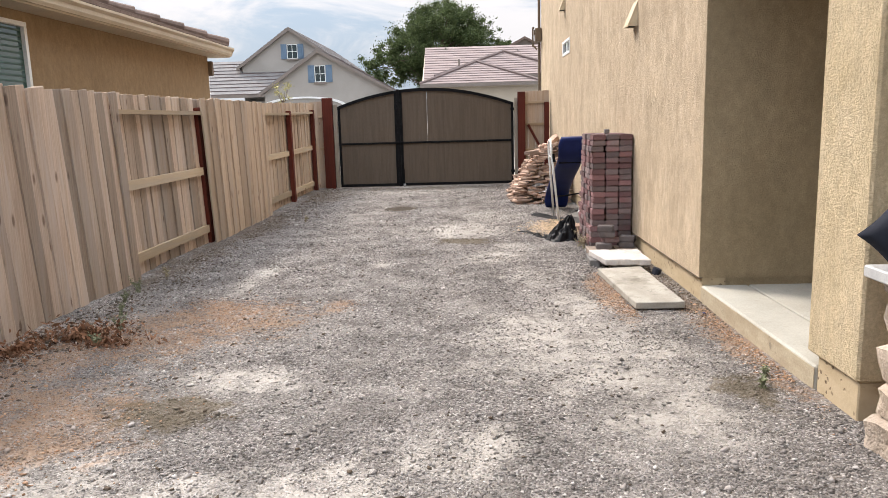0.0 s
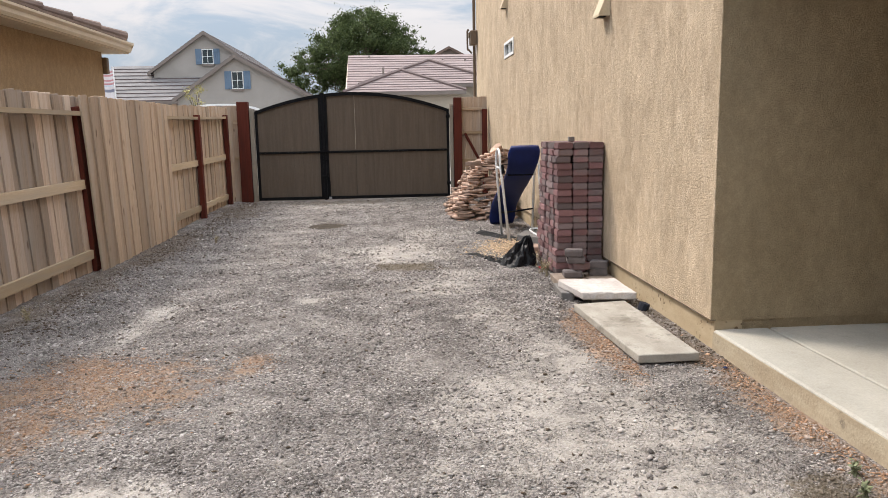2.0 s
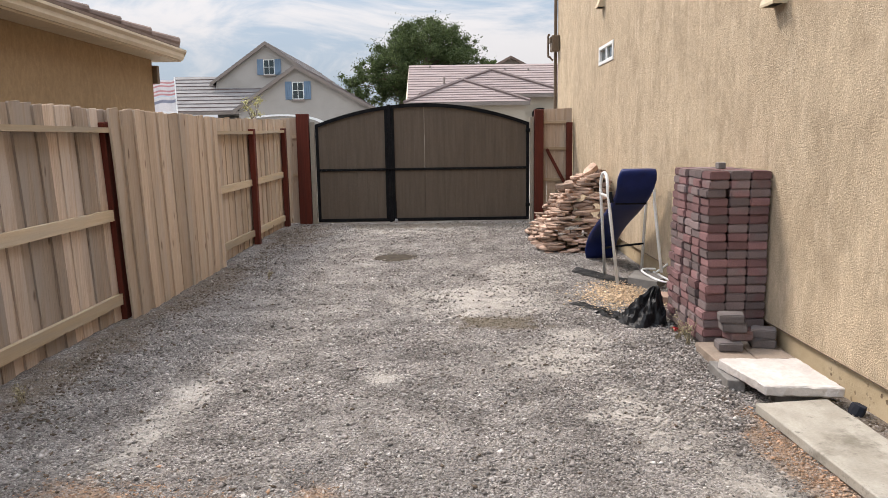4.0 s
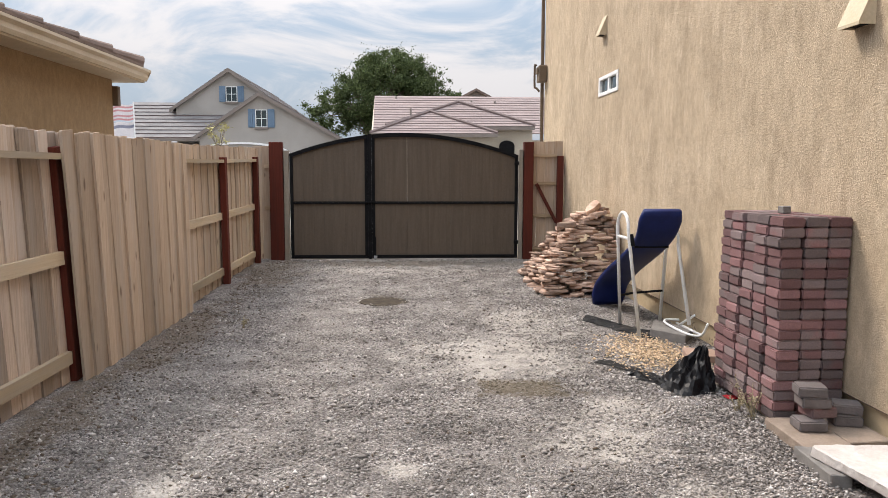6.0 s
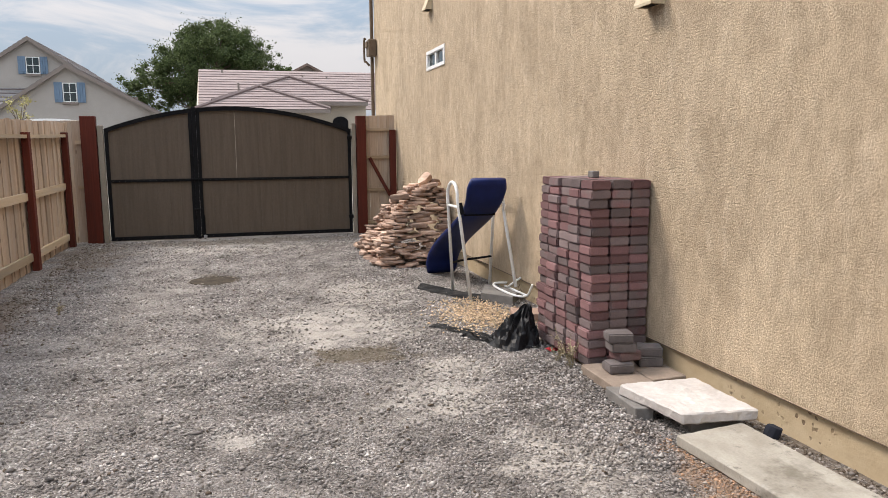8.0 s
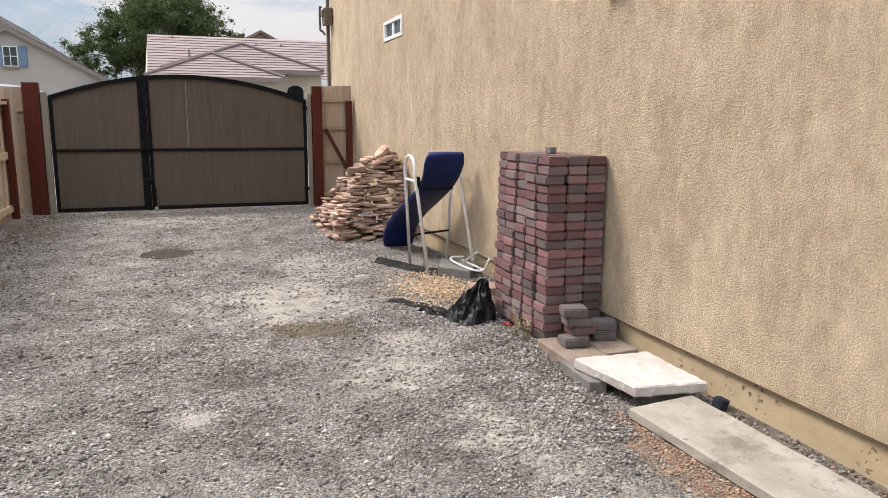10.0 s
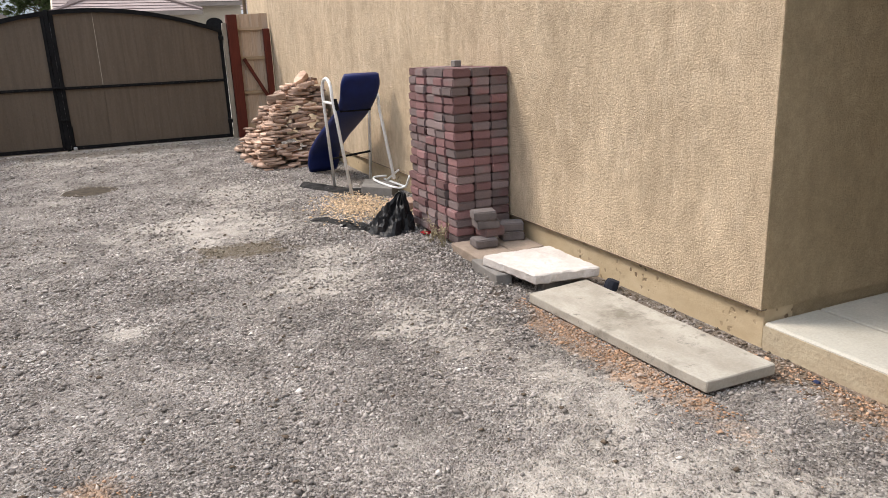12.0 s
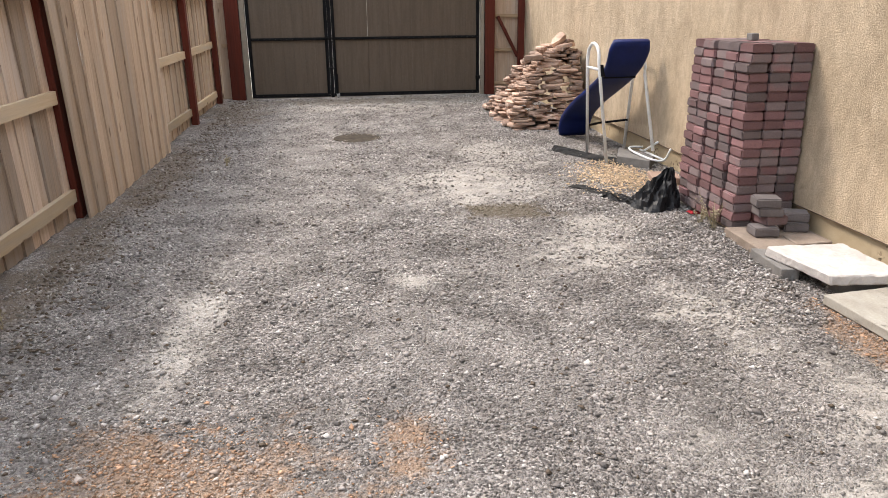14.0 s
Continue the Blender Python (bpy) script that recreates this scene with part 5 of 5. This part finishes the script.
YS = 22.0
sx_, sz_ = fx(-10.75, YS), fz(3.75, YS)
sap = thing("sapling", (sx_, YS, 0), "thin young tree with sparse yellowing leaves", "tree")
twigs = tube(smooth_line([(sx_, YS, 0), (sx_ + 0.03, YS, 1.2), (sx_, YS, sz_ - 0.4)], 4), 0.02, 6)
tw = []
for k in range(9):
    a = k * 2.4
    e = (sx_ + 0.28 * math.cos(a) * rng.uniform(0.5, 1), YS + 0.28 * math.sin(a), sz_ - 0.45 + 0.5 * rng.random())
    tube([(sx_, YS, sz_ - 0.7 + 0.03 * k), e], 0.007, 5, twigs)
    tw.append((*e, 0.1, 0.1, 0.1))
part("stem", twigs, BARK, sap)
me = leaf_cloud(tw, 420, 0.03, 9)
me.transform(Matrix.Translation(-BASE[sap.name]))
me.materials.append(SAPLING)
ob = new("crown", me)
ob.parent = sap


# ---- stack of pavers ----
PL = 0.157
def paver(seed, l=PL - 0.004, w=0.131, h=0.0568):
    r = random.Random(seed)
    bm = box(-w / 2, w / 2, -l / 2, l / 2, 0, h)
    bmesh.ops.subdivide_edges(bm, edges=[e for e in bm.edges if abs(e.verts[0].co.y - e.verts[1].co.y) > 0.1], cuts=1)
    bmesh.ops.bevel(bm, geom=[e for e in bm.edges if e.calc_length() > 0.05 and len(e.link_faces) == 2 and e.calc_face_angle() > 1], offset=0.0075, segments=2, affect="EDGES")
    for v in bm.verts:
        v.co += Vector((r.uniform(-1, 1), r.uniform(-1, 1), 0.4 * r.uniform(-1, 1))) * 0.0024
    return bm


PAVERS = [mesh_of("paver", paver(s), PAVER_M) for s in range(6)]
SX, SY, SZ = 1.66, 7.5, 0.03
stack = thing("paver_stack", (1.86, 7.95, 0), "tall stack of red and charcoal tumbled concrete pavers against the wall", "paver stack")
part("timber_base", box(1.7, 2.05, 7.55, 8.35, -0.03, 0.028, 0.004), RAIL, stack, "low wooden base")
for j in range(5):
    for i in range(3):
        dx, dy, turn = 0.0, rng.gauss(0, 0.002), rng.gauss(0, 0.8)
        for k in range(20):
            dx = 0.8 * dx + rng.gauss(0, 0.005 if i == 0 else 0.0015)
            dy = 0.8 * dy + rng.gauss(0, 0.0018)
            turn = 0.7 * turn + rng.gauss(0, 0.9)
            low = -0.014 if (k < 7 and i == 0) else 0.0   # the lowest outer courses jut out
            out = -0.012 if (i == 0 and rng.random() < 0.1) else 0.0
            piece("paver", PAVERS[rng.randrange(6)], pose(SX + 0.067 + i * 0.1365 + dx + out + low, SY + PL / 2 + j * (PL + 0.004) + dy + 1.5 * low * (j == 0), SZ + k * 0.0582, rng.gauss(0, 0.3), rng.gauss(0, 0.4), turn + 180 * rng.randrange(2)), stack)
part("small_block", box(1.85, 1.9, 7.86, 7.93, SZ + 20 * 0.0582, SZ + 20 * 0.0582 + 0.045, 0.004), GREY_PAVER, stack, "small grey offcut on top")

# loose pavers and pads at its foot
CHARCOAL = pm("charcoal_paver", (0.125, 0.108, 0.105), (0.165, 0.142, 0.138), (9, 9, 9), 120.0, 0.9, 0.5, 0.004, vary=0.12)
GREYS = [mesh_of("loose_paver", paver(s + 40), CHARCOAL) for s in range(3)]
loose = [(1.742, 7.27, 0.062, 84, GREYS[0]), (1.985, 7.34, 0.062, 78, GREYS[1]), (1.815, 7.32, 0.1195, 97, PAVERS[2]), (2.0, 7.36, 0.1195, 66, GREYS[2]), (1.78, 7.31, 0.177, 82, GREYS[1]), (1.765, 7.315, 0.2345, 76, GREYS[0])]
for x, y, z, a, me in loose:
    ob = new("loose_paver", me)
    ob.matrix_world = pose(x, y, z, 0, 0, a)
    tagged(ob, "loose red tumbled paver at the foot of the stack" if me is PAVERS[2] else "loose charcoal tumbled paver at the foot of the stack", "paver", "loose pavers")


def slab_between(pts, z0, z1, seed, mat, bevel=0.006, amp=0.004, cuts=5):
    """A four-cornered slab, edges broken a little."""
    bm = prism(pts, "z", z0, z1)
    bmesh.ops.bevel(bm, geom=bm.edges[:], offset=bevel * 0.8, segments=1, affect="EDGES")
    bmesh.ops.subdivide_edges(bm, edges=[e for e in bm.edges if e.calc_length() > 0.08], cuts=cuts, use_grid_fill=True)
    for v in bm.verts:
        q = v.co * 22 + Vector((seed, 0, 0))
        v.co += amp * Vector((noise.noise(q), noise.noise(q + Vector((5, 0, 0))), 0.6 * noise.noise(q + Vector((0, 5, 0)))))
    return bm


solo("pad_stone", slab_between([(1.58, 7.0), (1.84, 7.03), (1.86, 7.47), (1.59, 7.46)], 0.0, 0.06, 1, PAD_STONE), PAD_STONE, (1.73, 7.25, 0), "tan square stepping stone at the foot of the paver stack", "stepping stone", "stepping stones by the stack")
solo("pad_stone", slab_between([(1.85, 7.06), (2.085, 7.08), (2.085, 7.48), (1.87, 7.47)], 0.0, 0.06, 2, PAD_STONE), PAD_STONE, (1.97, 7.25, 0), "tan square stepping stone at the foot of the paver stack", "stepping stone", "stepping stones by the stack")
solo("support_paver", slab_between([(1.505, 6.66), (1.6, 6.64), (1.61, 7.0), (1.525, 7.02)], 0.0, 0.066, 3, GREY_PAVER), GREY_PAVER, (1.56, 6.85, 0), "grey concrete paver under the white stone slab", "paver", "pavers under the slab")
solo("support_paver", slab_between([(1.68, 6.43), (1.95, 6.42), (1.95, 6.55), (1.68, 6.56)], 0.0, 0.066, 4, GREY_PAVER), GREY_PAVER, (1.8, 6.4, 0), "grey concrete paver under the white stone slab", "paver", "pavers under the slab")
solo("white_stone_slab", slab_between([(1.6, 6.385), (1.985, 6.335), (1.99, 6.86), (1.525, 6.873)], 0.068, 0.125, 5, WHITE_STONE, 0.01, 0.011, 14), WHITE_STONE, (1.75, 6.6, 0.068), "rough-edged white limestone slab lying on grey pavers", "stone slab")
bm = slab_between([(1.572, 5.07), (1.915, 5.055), (1.9, 6.34), (1.515, 6.31)], 0.012, 0.062, 6, SLAB, 0.006, 0.004, 7)
bm.transform(Matrix.Translation((1.7, 5.0, 0.04)) @ pose(0, 0, 0, 0, -1.2, 0) @ Matrix.Translation((-1.7, -5.0, -0.04)))
solo("concrete_slab", bm, SLAB, (1.7, 5.6, 0.0), "long weathered grey concrete slab lying on the gravel", "concrete slab")
bm = slab_mesh(44)
bm.transform(pose(2.01, 6.27, 0.0, 15, 12, 30) @ Matrix.Diagonal((0.06, 0.085, 0.06, 1)))
solo("dark_rock", bm, DARK_CLOTH, (2.02, 6.38, 0), "small blue-black stone beside the foundation", "stone")

# ---- pile of flagstones ----
pile = thing("flagstone_pile", (1.6, 12.5, 0), "dry-stacked pile of buff and brown flagstones by the wall", "stone pile")
FLAGS = [mesh_of("flagstone", slab_mesh(s + 100, 7 + s % 4, 0.42, 0.05), FLAG) for s in range(9)]
z = gz(1.5, 12.5) - 0.02
while z < 0.96:
    f = z / 0.98
    x0, x1 = 1.08 + 0.58 * f ** 1.6, 2.05 - 0.04 * f
    y0, y1 = 11.68 + 0.34 * f ** 1.3, 13.45 - 0.95 * f
    h = rng.uniform(0.018, 0.044)
    y = y0
    first = True
    while y < y1 - 0.08:
        d = rng.uniform(0.17, 0.3)
        x = x0 + rng.uniform(-0.05, 0.06)
        start = True
        while x < x1 - 0.06:
            w = rng.uniform(0.12, 0.42)
            w = min(w, x1 - x + 0.02)
            if first or start or f > 0.75:
                piece("flagstone", FLAGS[rng.randrange(9)], pose(x + w / 2, y + d / 2 + rng.uniform(-0.03, 0.03), z + rng.uniform(-0.006, 0.006), rng.gauss(0, 3.0), rng.gauss(0, 4.0), rng.gauss(0, 14) + 180 * rng.randrange(2)) @ Matrix.Diagonal((w * 0.97, d * 1.05, h * rng.uniform(0.7, 1.15), 1)), pile)
            x += w + 0.004
            start = False
        y += d
        first = False
    z += h * 0.97
for x, y, zz, a, b, c, l, w, h in ((1.80, 12.25, 0.98, 10, -32, 30, 0.3, 0.16, 0.07), (1.93, 12.3, 0.95, 4, 6, 60, 0.22, 0.18, 0.07), (1.72, 12.02, 0.7, 8, 24, 10, 0.3, 0.16, 0.055), (1.42, 12.0, 0.8, 0, -5, 10, 0.3, 0.25, 0.06)):
    piece("flagstone", FLAGS[4], pose(x, y, zz, a, b, c) @ Matrix.Diagonal((l, w, h, 1)), pile)

# ---- folded inversion table ----
inv = thing("inversion_table", (1.8, 10.4, 0), "folded exercise inversion table with navy padded bed and white tube frame", "exercise table")
prof = smooth_line([(0, 11.28, 0.03), (0, 11.17, 0.25), (0, 10.82, 0.45), (0, 10.42, 0.62), (0, 10.12, 0.76), (0, 9.93, 0.9), (0, 9.82, 1.11)], 5)
bm = bmesh.new()
rows = []
N = len(prof)
for i, p in enumerate(prof):
    u = i / (N - 1)
    d = (prof[min(i + 1, N - 1)] - prof[max(i - 1, 0)]).normalized()
    nrm = Vector((0, -d.z, d.y))
    if nrm.y > 0:
        nrm = -nrm
    half = 0.185 - 0.02 * math.sin(u * math.pi) + 0.012 * smooth01((u - 0.75) / 0.2)
    end = min(u, 1 - u)
    half *= 0.86 + 0.14 * smooth01(end / 0.06)
    cx = 1.735 + 0.065 * u
    ring = []
    for k in range(16):
        a = 2 * math.pi * k / 16
        ca, sa = math.cos(a), math.sin(a)
        ring.append(bm.verts.new(Vector((cx, p.y, p.z)) + Vector((half * math.copysign(abs(ca) ** 0.35, ca), 0, 0)) + nrm * 0.034 * math.copysign(abs(sa) ** 0.5, sa)))
    rows.append(ring)
for a, b in zip(rows, rows[1:]):
    for k in range(16):
        bm.faces.new((a[k], a[(k + 1) % 16], b[(k + 1) % 16], b[k]))
bm.faces.new(rows[0][::-1])
bm.faces.new(rows[-1])
bmesh.ops.recalc_face_normals(bm, faces=bm.faces[:])
part("padded_bed", bm, NAVY, inv, "navy vinyl padded bed", smooth=True)


def hoop(x0, x1, yn, yf, ztop, base_n=0.0, base_f=0.0):
    ym = (yn + yf) / 2
    hw = 0.5 * (yf - yn) * 0.55
    pts = [(x0, yn, base_n), (x1, ym - hw, ztop - 0.16)]
    arc = [(x1, ym - hw * math.cos(q), ztop - 0.13 + 0.13 * math.sin(q)) for q in np.linspace(0.15, math.pi - 0.15, 9)]
    return pts + arc + [(x1, ym + hw, ztop - 0.16), (x0, yf, base_f)]


part("front_frame", tube(hoop(1.59, 1.505, 9.70, 10.29, 1.085), 0.0155, 10), WHITE_TUBE, inv, "white tube hoop leg", smooth=True)
rear = [(1.97, 9.56, 0.15), (1.99, 9.93, 0.8)] + [(1.99, 10.07 - 0.14 * math.cos(q), 0.84 + 0.13 * math.sin(q)) for q in np.linspace(0.15, math.pi - 0.15, 9)] + [(1.99, 10.22, 0.8), (1.985, 10.33, 0.01)]
part("rear_frame", tube(rear, 0.0155, 10), WHITE_TUBE, inv, "white tube hoop leg", smooth=True)
part("cross_brace", tube([(1.515, 9.86, 0.86), (1.515, 10.15, 0.86)], 0.013, 8), WHITE_TUBE, inv)
part("bed_axle", tube([(1.63, 10.04, 0.77), (1.94, 10.04, 0.77)], 0.012, 8), BLACK_METAL, inv)
part("spreader", tube([(1.57, 10.25, 0.29), (1.77, 10.5, 0.27), (1.985, 10.27, 0.33)], 0.011, 8), BLACK_METAL, inv, "black folding spreader bar")
part("grip", tube([(1.54, 9.8, 0.8), (1.528, 9.83, 0.9)], 0.02, 8), BLACK_METAL, inv)
foot = tube(smooth_line([(2.02, 9.92, 0.12), (1.9, 9.93, 0.12), (1.87, 9.82, 0.105), (1.93, 9.5, 0.085), (2.02, 9.42, 0.09), (2.05, 9.36, 0.2)], 5), 0.0105, 10)
tube([(2.0, 9.93, 0.09), (2.03, 9.43, 0.085)], 0.0105, 10, foot)
tube([(1.99, 9.82, 0.1), (2.055, 9.66, 0.21)], 0.0105, 10, foot)
part("ankle_holder", foot, WHITE_TUBE, inv, "white tube ankle holder", smooth=True)

solo("concrete_block", slab_between([(1.69, 9.72), (1.9, 9.45), (2.07, 9.72), (1.86, 10.12)], 0.0, 0.082, 7, GREY_PAVER), GREY_PAVER, (1.9, 9.8, 0), "square grey concrete paver by the wall", "paver")
solo("tan_paver", slab_between([(1.68, 8.86), (1.9, 8.8), (1.96, 9.02), (1.74, 9.1)], 0.012, 0.07, 8, PAD_STONE), pm("salmon_paver", (0.28, 0.19, 0.145), (0.34, 0.235, 0.185), (6, 6, 6), 80.0, 0.9, 0.3), (1.82, 8.95, 0.01), "salmon concrete paver lying in the wood chips", "paver")


def sheet(outline_x, outline_y, fold, amp, seed, base, thick=0.004):
    """A crumpled sheet over a patch, lifted in folds."""
    nx, ny = 26, 26
    bm = bmesh.new()
    g = []
    for j in range(ny + 1):
        row = []
        for i in range(nx + 1):
            u, v = i / nx, j / ny
            x, y = outline_x(u, v), outline_y(u, v)
            q = Vector((x * fold, y * fold, seed))
            e = min(u, 1 - u, v, 1 - v)
            h = amp * max(0, 0.25 + noise.noise(q) + 0.5 * noise.noise(q * 2.3)) * smooth01(e / 0.12 + 0.15)
            x += 0.5 * amp * noise.noise(q * 1.4 + Vector((9, 0, 0)))
            y += 0.5 * amp * noise.noise(q * 1.4 + Vector((0, 9, 0)))
            row.append(bm.verts.new((x, y, gz(x, y) + base(u, v) + h + 0.006)))
        g.append(row)
    for a, b in zip(g, g[1:]):
        for i in range(nx):
            bm.faces.new((a[i], a[i + 1], b[i + 1], b[i]))
    bmesh.ops.solidify(bm, geom=bm.faces[:], thickness=thick)
    return bm


bm = sheet(lambda u, v: 1.27 + 0.42 * u + 0.1 * v, lambda u, v: 10.45 - 0.85 * u + 0.3 * v, 6.0, 0.02, 1.0, lambda u, v: 0.004)
solo("fabric_sheet", bm, FABRIC, (1.5, 10.1, 0), "dusty black landscape fabric lying under the table legs", "fabric", smooth=True)


def crumpled_bag(cx, cy, peak, rx, ry, h):
    """A slumped film bag: folds run down from a pinched peak to an uneven, spread hem."""
    bm = bmesh.new()
    rings, n, m = [], 46, 13
    for j in range(m + 1):
        u = j / m
        ring = []
        for i in range(n):
            a = 2 * math.pi * i / n
            q = Vector((math.cos(a) * 1.3, math.sin(a) * 1.3, u * 1.6 + 3.0))
            hem = 1 + 0.3 * noise.noise((math.cos(a) * 1.7, math.sin(a) * 1.7, 8.0)) + 0.14 * noise.noise((math.cos(a) * 5, math.sin(a) * 5, 2.0))
            fold = 1 - 2.4 * abs(noise.noise(q * 1.5)) - 1.1 * abs(noise.noise(q * 3.4))
            d = u ** 0.72 * hem
            x = peak[0] + (cx - peak[0]) * u + rx * d * math.cos(a)
            y = peak[1] + (cy - peak[1]) * u + ry * d * math.sin(a)
            z = h * (1 - u ** 1.5) * (0.78 + 0.22 * (1 - u) ** 2) * (1 + 0.45 * noise.noise(q * 0.9)) + 0.05 * fold * math.sin(math.pi * min(1, u * 1.1)) ** 0.7
            ring.append(bm.verts.new((x + 0.02 * fold * math.cos(a), y + 0.02 * fold * math.sin(a), gz(x, y) + 0.012 + max(0.0, z))))
        rings.append(ring)
    for a_, b_ in zip(rings, rings[1:]):
        for i in range(n):
            bm.faces.new((a_[i], b_[i], b_[(i + 1) % n], a_[(i + 1) % n]))
    bm.faces.new(rings[0])
    bmesh.ops.recalc_face_normals(bm, faces=bm.faces[:])
    bmesh.ops.solidify(bm, geom=bm.faces[:], thickness=0.002)
    return bm


solo("plastic_bag", crumpled_bag(1.43, 8.21, (1.54, 8.25), 0.18, 0.17, 0.235), BLACK_FILM, (1.45, 8.22, 0), "crumpled black plastic bag on the gravel by the pavers", "bag")
bm = sheet(lambda u, v: 1.12 + 0.2 * u + 0.06 * v, lambda u, v: 8.5 - 0.32 * u + 0.12 * v, 13.0, 0.035, 11.0, lambda u, v: 0.003)
solo("plastic_scrap", bm, BLACK_FILM, (1.2, 8.4, 0), "torn flap of black film beside the bag", "plastic scrap")
bm = sheet(lambda u, v: 0.98 + 0.3 * u + 0.1 * v, lambda u, v: 8.9 - 0.5 * u + 0.1 * v, 12.0, 0.012, 7.0, lambda u, v: 0.002)
solo("plastic_scrap", bm, FABRIC, (1.1, 8.7, 0), "torn strip of dusty black film on the gravel", "plastic scrap")
bm = sheet(lambda u, v: 1.6 + 0.1 * u, lambda u, v: 7.95 + 0.08 * v, 14.0, 0.02, 2.0, lambda u, v: 0.004)
solo("red_scrap", bm, RED_RAG, (1.65, 7.99, 0), "small scrap of red plastic by the pavers", "plastic scrap")


bm = sheet(lambda u, v: 2.0 + 0.025 * u, lambda u, v: 4.93 + 0.025 * v, 30.0, 0.012, 5.0, lambda u, v: 0.004, 0.002)
solo("blue_scrap", bm, pm("blue_plastic", (0.03, 0.045, 0.12), (0.045, 0.06, 0.15), (9, 9, 9), 60.0, 0.5, 0.0), (2.0, 4.95, 0), "tiny scrap of blue plastic by the foundation corner", "plastic scrap")
bm = sheet(lambda u, v: 1.585 + 0.04 * u, lambda u, v: 7.43 + 0.05 * v, 25.0, 0.03, 15.0, lambda u, v: 0.006, 0.002)
solo("white_scrap", bm, WHITE_PAINT, (1.6, 7.45, 0), "crumpled white scrap at the foot of the pavers", "plastic scrap")


# ---- weeds and litter ----
def weed(x, y, h, n, mat, seed, label):
    r = random.Random(seed)
    bm = bmesh.new()
    zb = gz(x, y)
    for k in range(n):
        a, lean = r.uniform(0, 6.283), r.uniform(0.1, 0.7)
        l = h * r.uniform(0.5, 1.0)
        end = Vector((x + l * lean * math.cos(a), y + l * lean * math.sin(a), zb + l))
        mid = Vector((x, y, zb)).lerp(end, 0.5) + Vector((0, 0, 0.1 * l))
        tube([(x + r.uniform(-0.02, 0.02), y + r.uniform(-0.02, 0.02), zb), mid, end], [0.0022, 0.0018, 0.001], 4, bm)
        for q in range(5):
            p = mid.lerp(end, q / 4)
            d = Vector((r.uniform(-1, 1), r.uniform(-1, 1), r.uniform(-0.2, 0.8))).normalized() * r.uniform(0.012, 0.03)
            s = d.cross(Vector((r.uniform(-1, 1), r.uniform(-1, 1), 1))).normalized() * 0.006
            vs = [bm.verts.new(w_) for w_ in (p, p + d * 0.5 + s, p + d, p + d * 0.5 - s)]
            bm.faces.new(vs)
    solo("weed", bm, mat, (x, y, zb), label, "weed", "weeds")


for i, (x, y, h) in enumerate(((-2.43, 5.95, 0.14), (-2.38, 5.6, 0.1), (-2.02, 4.75, 0.13), (-2.0, 4.4, 0.1), (-2.2, 5.15, 0.12), (1.86, 3.52, 0.06), (1.94, 3.7, 0.05), (-2.45, 6.6, 0.1), (-1.95, 10.3, 0.1))):
    weed(x, y, h, 12, WEED if i not in (7, 8) else DRY_WEED, i, "small green weed growing in the gravel" if i not in (7, 8) else "dry straw-coloured weed in the gravel")
weed(1.6, 7.62, 0.22, 16, DRY_WEED, 30, "dry straw-coloured weed beside the paver stack")
weed(1.57, 7.75, 0.13, 12, DRY_WEED, 31, "dry straw-coloured weed beside the paver stack")


def litter(name, spots, size, seed, label, category):
    me = leaf_cloud(spots, 1500, size, seed)
    me.name = name
    co = np.zeros(len(me.vertices) * 3)
    me.vertices.foreach_get("co", co)
    co = co.reshape(-1, 3)
    co[:, 2] = np.abs(co[:, 2]) + 0.012
    me.vertices.foreach_set("co", co.reshape(-1))
    me.materials.append(DRY_LEAF)
    tagged(new(name, me), label, category, kind="stuff")


litter("leaf_litter", [(-2.17, 4.57, 0.03, 0.26, 0.17, 0.08), (-2.45, 4.3, 0.02, 0.15, 0.35, 0.05), (-1.95, 4.42, 0.01, 0.25, 0.13, 0.03), (-2.5, 3.75, 0.02, 0.1, 0.3, 0.04)], 0.022, 21, "heap of dry red-brown leaves and twigs at the fence foot", "leaf litter")
